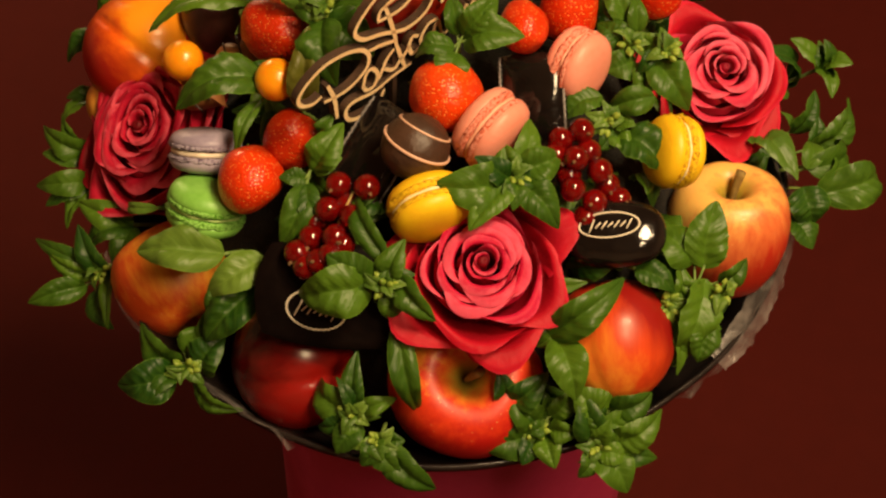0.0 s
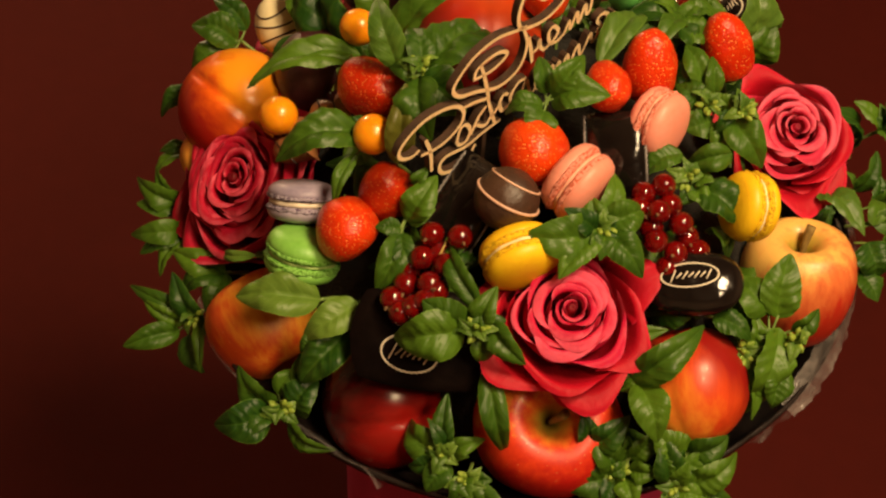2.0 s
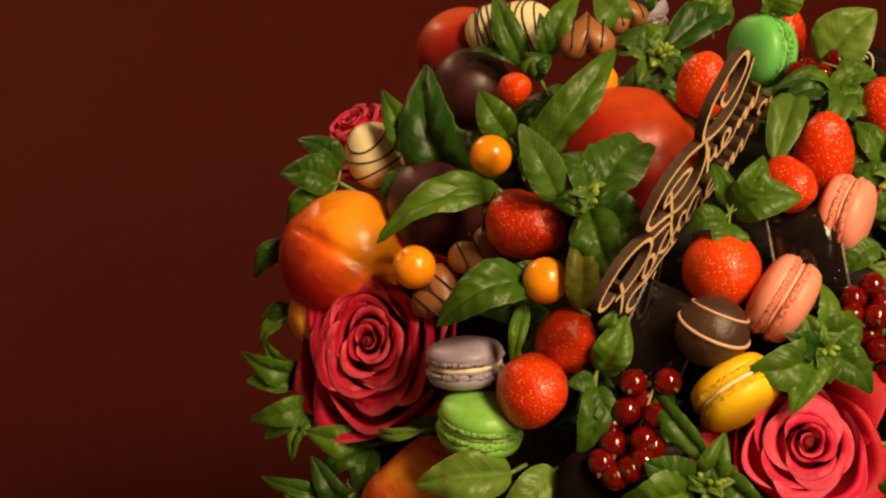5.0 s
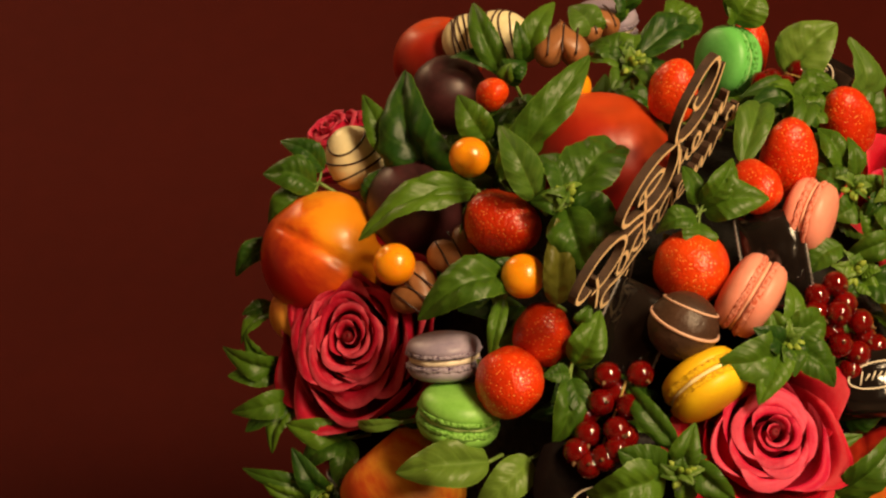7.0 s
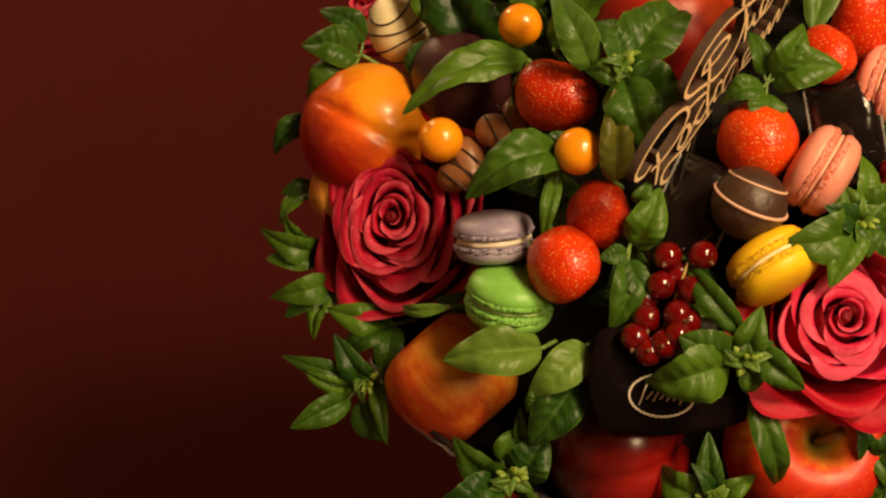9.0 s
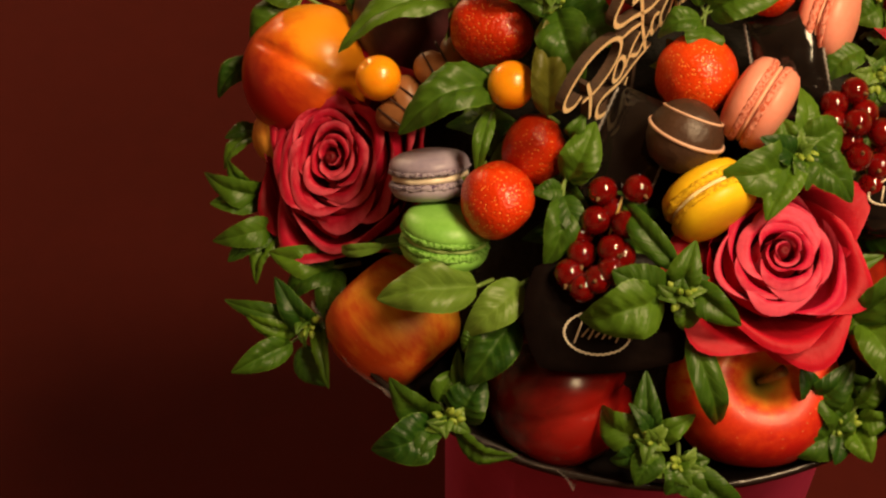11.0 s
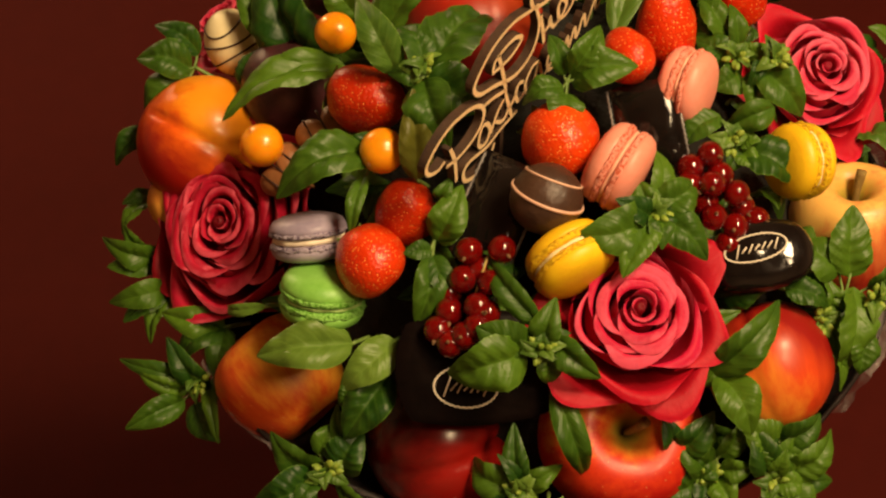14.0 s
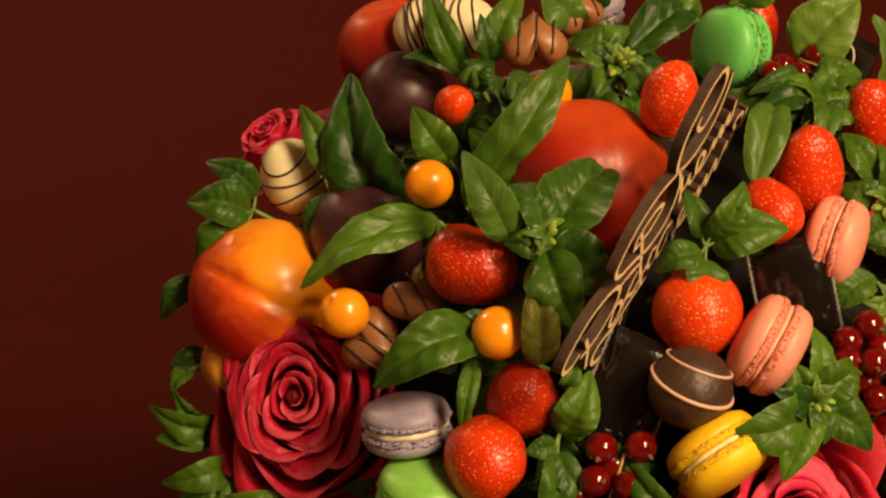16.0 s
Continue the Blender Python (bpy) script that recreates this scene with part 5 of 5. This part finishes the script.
def smooth_line(points, n=5):
    """A flowing line through the points."""
    p = [Vector((x, y, 0)) for x, y in points]
    p = [p[0] * 2 - p[1]] + p + [p[-1] * 2 - p[-2]]
    out = []
    for a, b, c, d in zip(p, p[1:], p[2:], p[3:]):
        for k in range(n):
            t = k / n
            out.append(0.5 * (2 * b + (c - a) * t + (2 * a - 5 * b + 4 * c - d) * t * t + (3 * b - a - 3 * c + d) * t ** 3))
    return out + [p[-2]]


def stroke(points, width=2.5, depth=4.4):
    """One stroke of the script, in millimetres on the sign's face; a swelling flat band with burnt edges."""
    line = smooth_line(points)
    bm = bmesh.new()
    rows = []
    n = len(line)
    for i, p in enumerate(line):
        d = (line[min(i + 1, n - 1)] - line[max(i - 1, 0)]).normalized()
        s = Vector((-d.y, d.x, 0)) * width / 2 * (0.85 + 0.2 * math.sin(math.pi * i / max(1, n - 1)))
        rows.append([bm.verts.new(q * 0.001) for q in (p + s, p - s, p - s - Vector((0, 0, depth)), p + s - Vector((0, 0, depth)))])
    for a, b in zip(rows, rows[1:]):
        for k in range(4):
            f = bm.faces.new((a[k], a[(k + 1) % 4], b[(k + 1) % 4], b[k]))
            f.material_index = 0 if k == 0 else 1
    for end in (rows[0][::-1], rows[-1]):
        bm.faces.new(end).material_index = 1
    bmesh.ops.recalc_face_normals(bm, faces=bm.faces[:])
    part("letter_stroke", bm, [WOOD_FACE, WOOD_EDGE], SIGN, smooth=False)


# С Днем Рождения
stroke([(100.8, 56.3), (98.2, 52.8), (103.9, 45.0), (112.3, 46.0), (119.4, 52.4), (121.4, 61.1), (116.2, 70.3), (105.6, 71.0), (95.8, 65.4), (88.1, 58.5), (84.4, 48.0), (85.2, 38.1), (90.2, 32.7), (105.4, 29.1), (118.8, 33.6), (126.1, 46.2), (128.3, 56.8)])
stroke([(91.4, 33.5), (83.7, 35.4), (68.9, 39.7), (52.6, 37.6), (40.9, 29.2), (37.1, 22.2), (42.7, 14.3), (55.3, 9.1), (71.3, 1.0), (84.1, 2.0), (90.9, 8.9), (92.9, 20.3), (89.4, 32.4)])
stroke([(52.3, 19.8), (66.1, 17.7), (75.5, 20.4), (77.0, 23.7), (70.9, 27.9), (61.3, 28.2), (54.5, 25.9), (52.7, 20.8)])
stroke([(57.2, 28.2), (60.8, 15.9), (64.1, 1.8), (65.4, -6.6)])
stroke([(93.9, 23.9), (96.7, 11.3), (98.4, 1.5)])
stroke([(96.9, 9.1), (102.0, 10.3), (102.8, 15.7), (104.2, 9.6), (107.7, 4.6)])
stroke([(107.7, 5.1), (115.3, 8.1), (117.9, 13.2), (113.4, 18.8), (110.2, 15.8), (111.9, 7.4), (117.4, 4.9), (123.4, 6.9)])
stroke([(123.4, 6.9), (126.6, 14.2), (128.3, 7.1), (132.5, 17.1), (134.9, 7.8), (138.9, 18.8), (140.8, 10.7), (143.4, 11.6), (144.7, 22.6)])
stroke([(13.5, -5.9), (7.5, -7.0), (0.3, -2.7), (-1.4, 3.9), (5.3, 10.5), (17.2, 14.6), (31.3, 12.7), (41.7, 7.2), (46.2, -0.4), (44.4, -8.0), (36.3, -13.0), (26.0, -14.1), (14.9, -11.4)])
stroke([(17.9, -1.3), (21.9, -14.1), (23.5, -30.5)])
stroke([(41.6, -21.6), (44.2, -12.3), (48.8, -12.1), (52.1, -19.1), (49.4, -25.3), (44.3, -25.0), (41.6, -20.2)])
stroke([(56.6, -33.6), (52.2, -40.4), (43.8, -43.2), (32.1, -38.7), (29.3, -30.5), (34.7, -26.8), (49.6, -30.0), (62.4, -28.3), (76.2, -28.1)])
stroke([(46.0, 3.2), (54.4, 1.4), (65.2, -2.9)])
stroke([(52.7, -23.2), (58.1, -12.8), (63.8, -8.1)])
stroke([(56.7, -18.1), (63.8, -23.4), (69.5, -17.7)])
stroke([(65.4, -6.6), (68.7, -17.9), (71.4, -27.3)])
stroke([(69.6, -19.6), (75.3, -13.8)])
stroke([(82.7, -20.1), (77.1, -21.5), (74.5, -14.1), (77.1, -8.9), (81.2, -11.4)])
stroke([(94.9, -8.3), (88.7, -7.5), (83.1, -14.1), (85.1, -22.8), (90.6, -20.5), (95.0, -10.2), (98.1, -20.5), (101.5, -29.3)])
stroke([(101.0, -23.5), (107.8, -19.3), (111.9, -15.5), (107.4, -11.0), (102.9, -14.9), (105.5, -24.0), (113.6, -24.4)])
stroke([(113.6, -24.4), (116.1, -13.1), (118.4, -22.3), (121.5, -13.8), (124.0, -24.5)])
stroke([(124.0, -24.5), (128.2, -13.1), (131.1, -22.2), (136.6, -10.9), (139.6, -21.0), (142.8, -16.9)])
stroke([(142.8, -16.9), (146.9, -9.0), (149.2, -16.8), (154.6, -11.5)])
stroke([(150.8, -11.2), (154.2, -8.6), (159.9, -9.8), (160.4, -3.1), (155.7, 0.9), (151.4, -1.5), (155.1, -8.3)])
stroke([(159.9, -2.7), (163.4, -14.8), (165.6, -3.9)])
bm = bmesh.new()
bmesh.ops.create_cube(bm, size=1)
for v in bm.verts:
    v.co = Vector((0.0655 + v.co.x * 0.003, -0.033 + v.co.y * 0.066, -0.003 + v.co.z * 0.003))
part("stake", bm, WOOD_EDGE, SIGN, "thin dark wooden stake", False)


# ---- low basil between the fruit and round the rim ----
def low_leaf(angle, r, z, size, lean):
    """A leaf low on the mound: base near the foam, tip outward."""
    a = radians(angle)
    out = Vector((math.cos(a), math.sin(a), 0))
    b = Vector((CX, CY, 0)) + out * r + Vector((0, 0, z))
    turn = Matrix.Rotation(radians(random.uniform(-70, 70)), 3, "Z")
    t = b + turn @ (out * size * math.cos(lean)) + Vector((0, 0, size * math.sin(lean)))
    return (tuple(b), tuple(t), size * random.uniform(0.42, 0.58), 0)


def low_sprig(count, ang, spread, r0, r1, z0, z1, size0, size1, lean0, lean1):
    leaves = [low_leaf(ang + random.uniform(-spread, spread), random.uniform(r0, r1), random.uniform(z0, z1), random.uniform(size0, size1), random.uniform(lean0, lean1)) for k in range(count)]
    leaves = [q for q in leaves if clear(q[0], q[1])]
    if leaves:
        sprig(leaves)


for ring in range(26):
    ang = -60 + 300 * ring / 26 + random.uniform(-4, 4)
    if 15 < ang < 140:
        low_sprig(4, ang, 6, 0.158, 0.178, 0.172, 0.200, 0.026, 0.040, -0.5, 0.5)
for ring in range(64):
    r = random.uniform(0.085, 0.158)
    z = 0.172 + 0.118 * math.sqrt(max(0.0, 1 - (r / 0.162) ** 2))
    low_sprig(3, 137.5 * ring, 8, r, r, z, z + 0.004, 0.020, 0.032, 0.0, 0.9)
for ring in range(9):
    low_sprig(3, -62 + 8 * ring, 5, 0.138, 0.158, 0.180, 0.198, 0.020, 0.030, 0.4, 1.1)
# leaves over the rim beside the crimson rose
sprig([((-0.203, 0.047, 0.196), (-0.234, 0.054, 0.207), 0.014, 0),
       ((-0.202, 0.045, 0.195), (-0.233, 0.046, 0.196), 0.013, 0),
       ((-0.204, 0.050, 0.198), (-0.223, 0.059, 0.213), 0.011, 0)], None, False)
sprig([((-0.200, 0.026, 0.196), (-0.232, 0.019, 0.198), 0.014, 0),
       ((-0.199, 0.024, 0.195), (-0.227, 0.013, 0.188), 0.013, 0),
       ((-0.197, 0.023, 0.194), (-0.215, 0.001, 0.184), 0.013, 0)], None, False)
sprig([((-0.173, -0.002, 0.195), (-0.205, 0.004, 0.204), 0.016, 0),
       ((-0.173, -0.004, 0.194), (-0.201, -0.015, 0.188), 0.015, 0),
       ((-0.172, -0.004, 0.194), (-0.181, -0.030, 0.184), 0.014, 0)], None, False)
sprig([((-0.202, 0.076, 0.210), (-0.225, 0.065, 0.203), 0.010, 0),
       ((-0.204, 0.079, 0.213), (-0.221, 0.076, 0.214), 0.009, 0)], None, False)
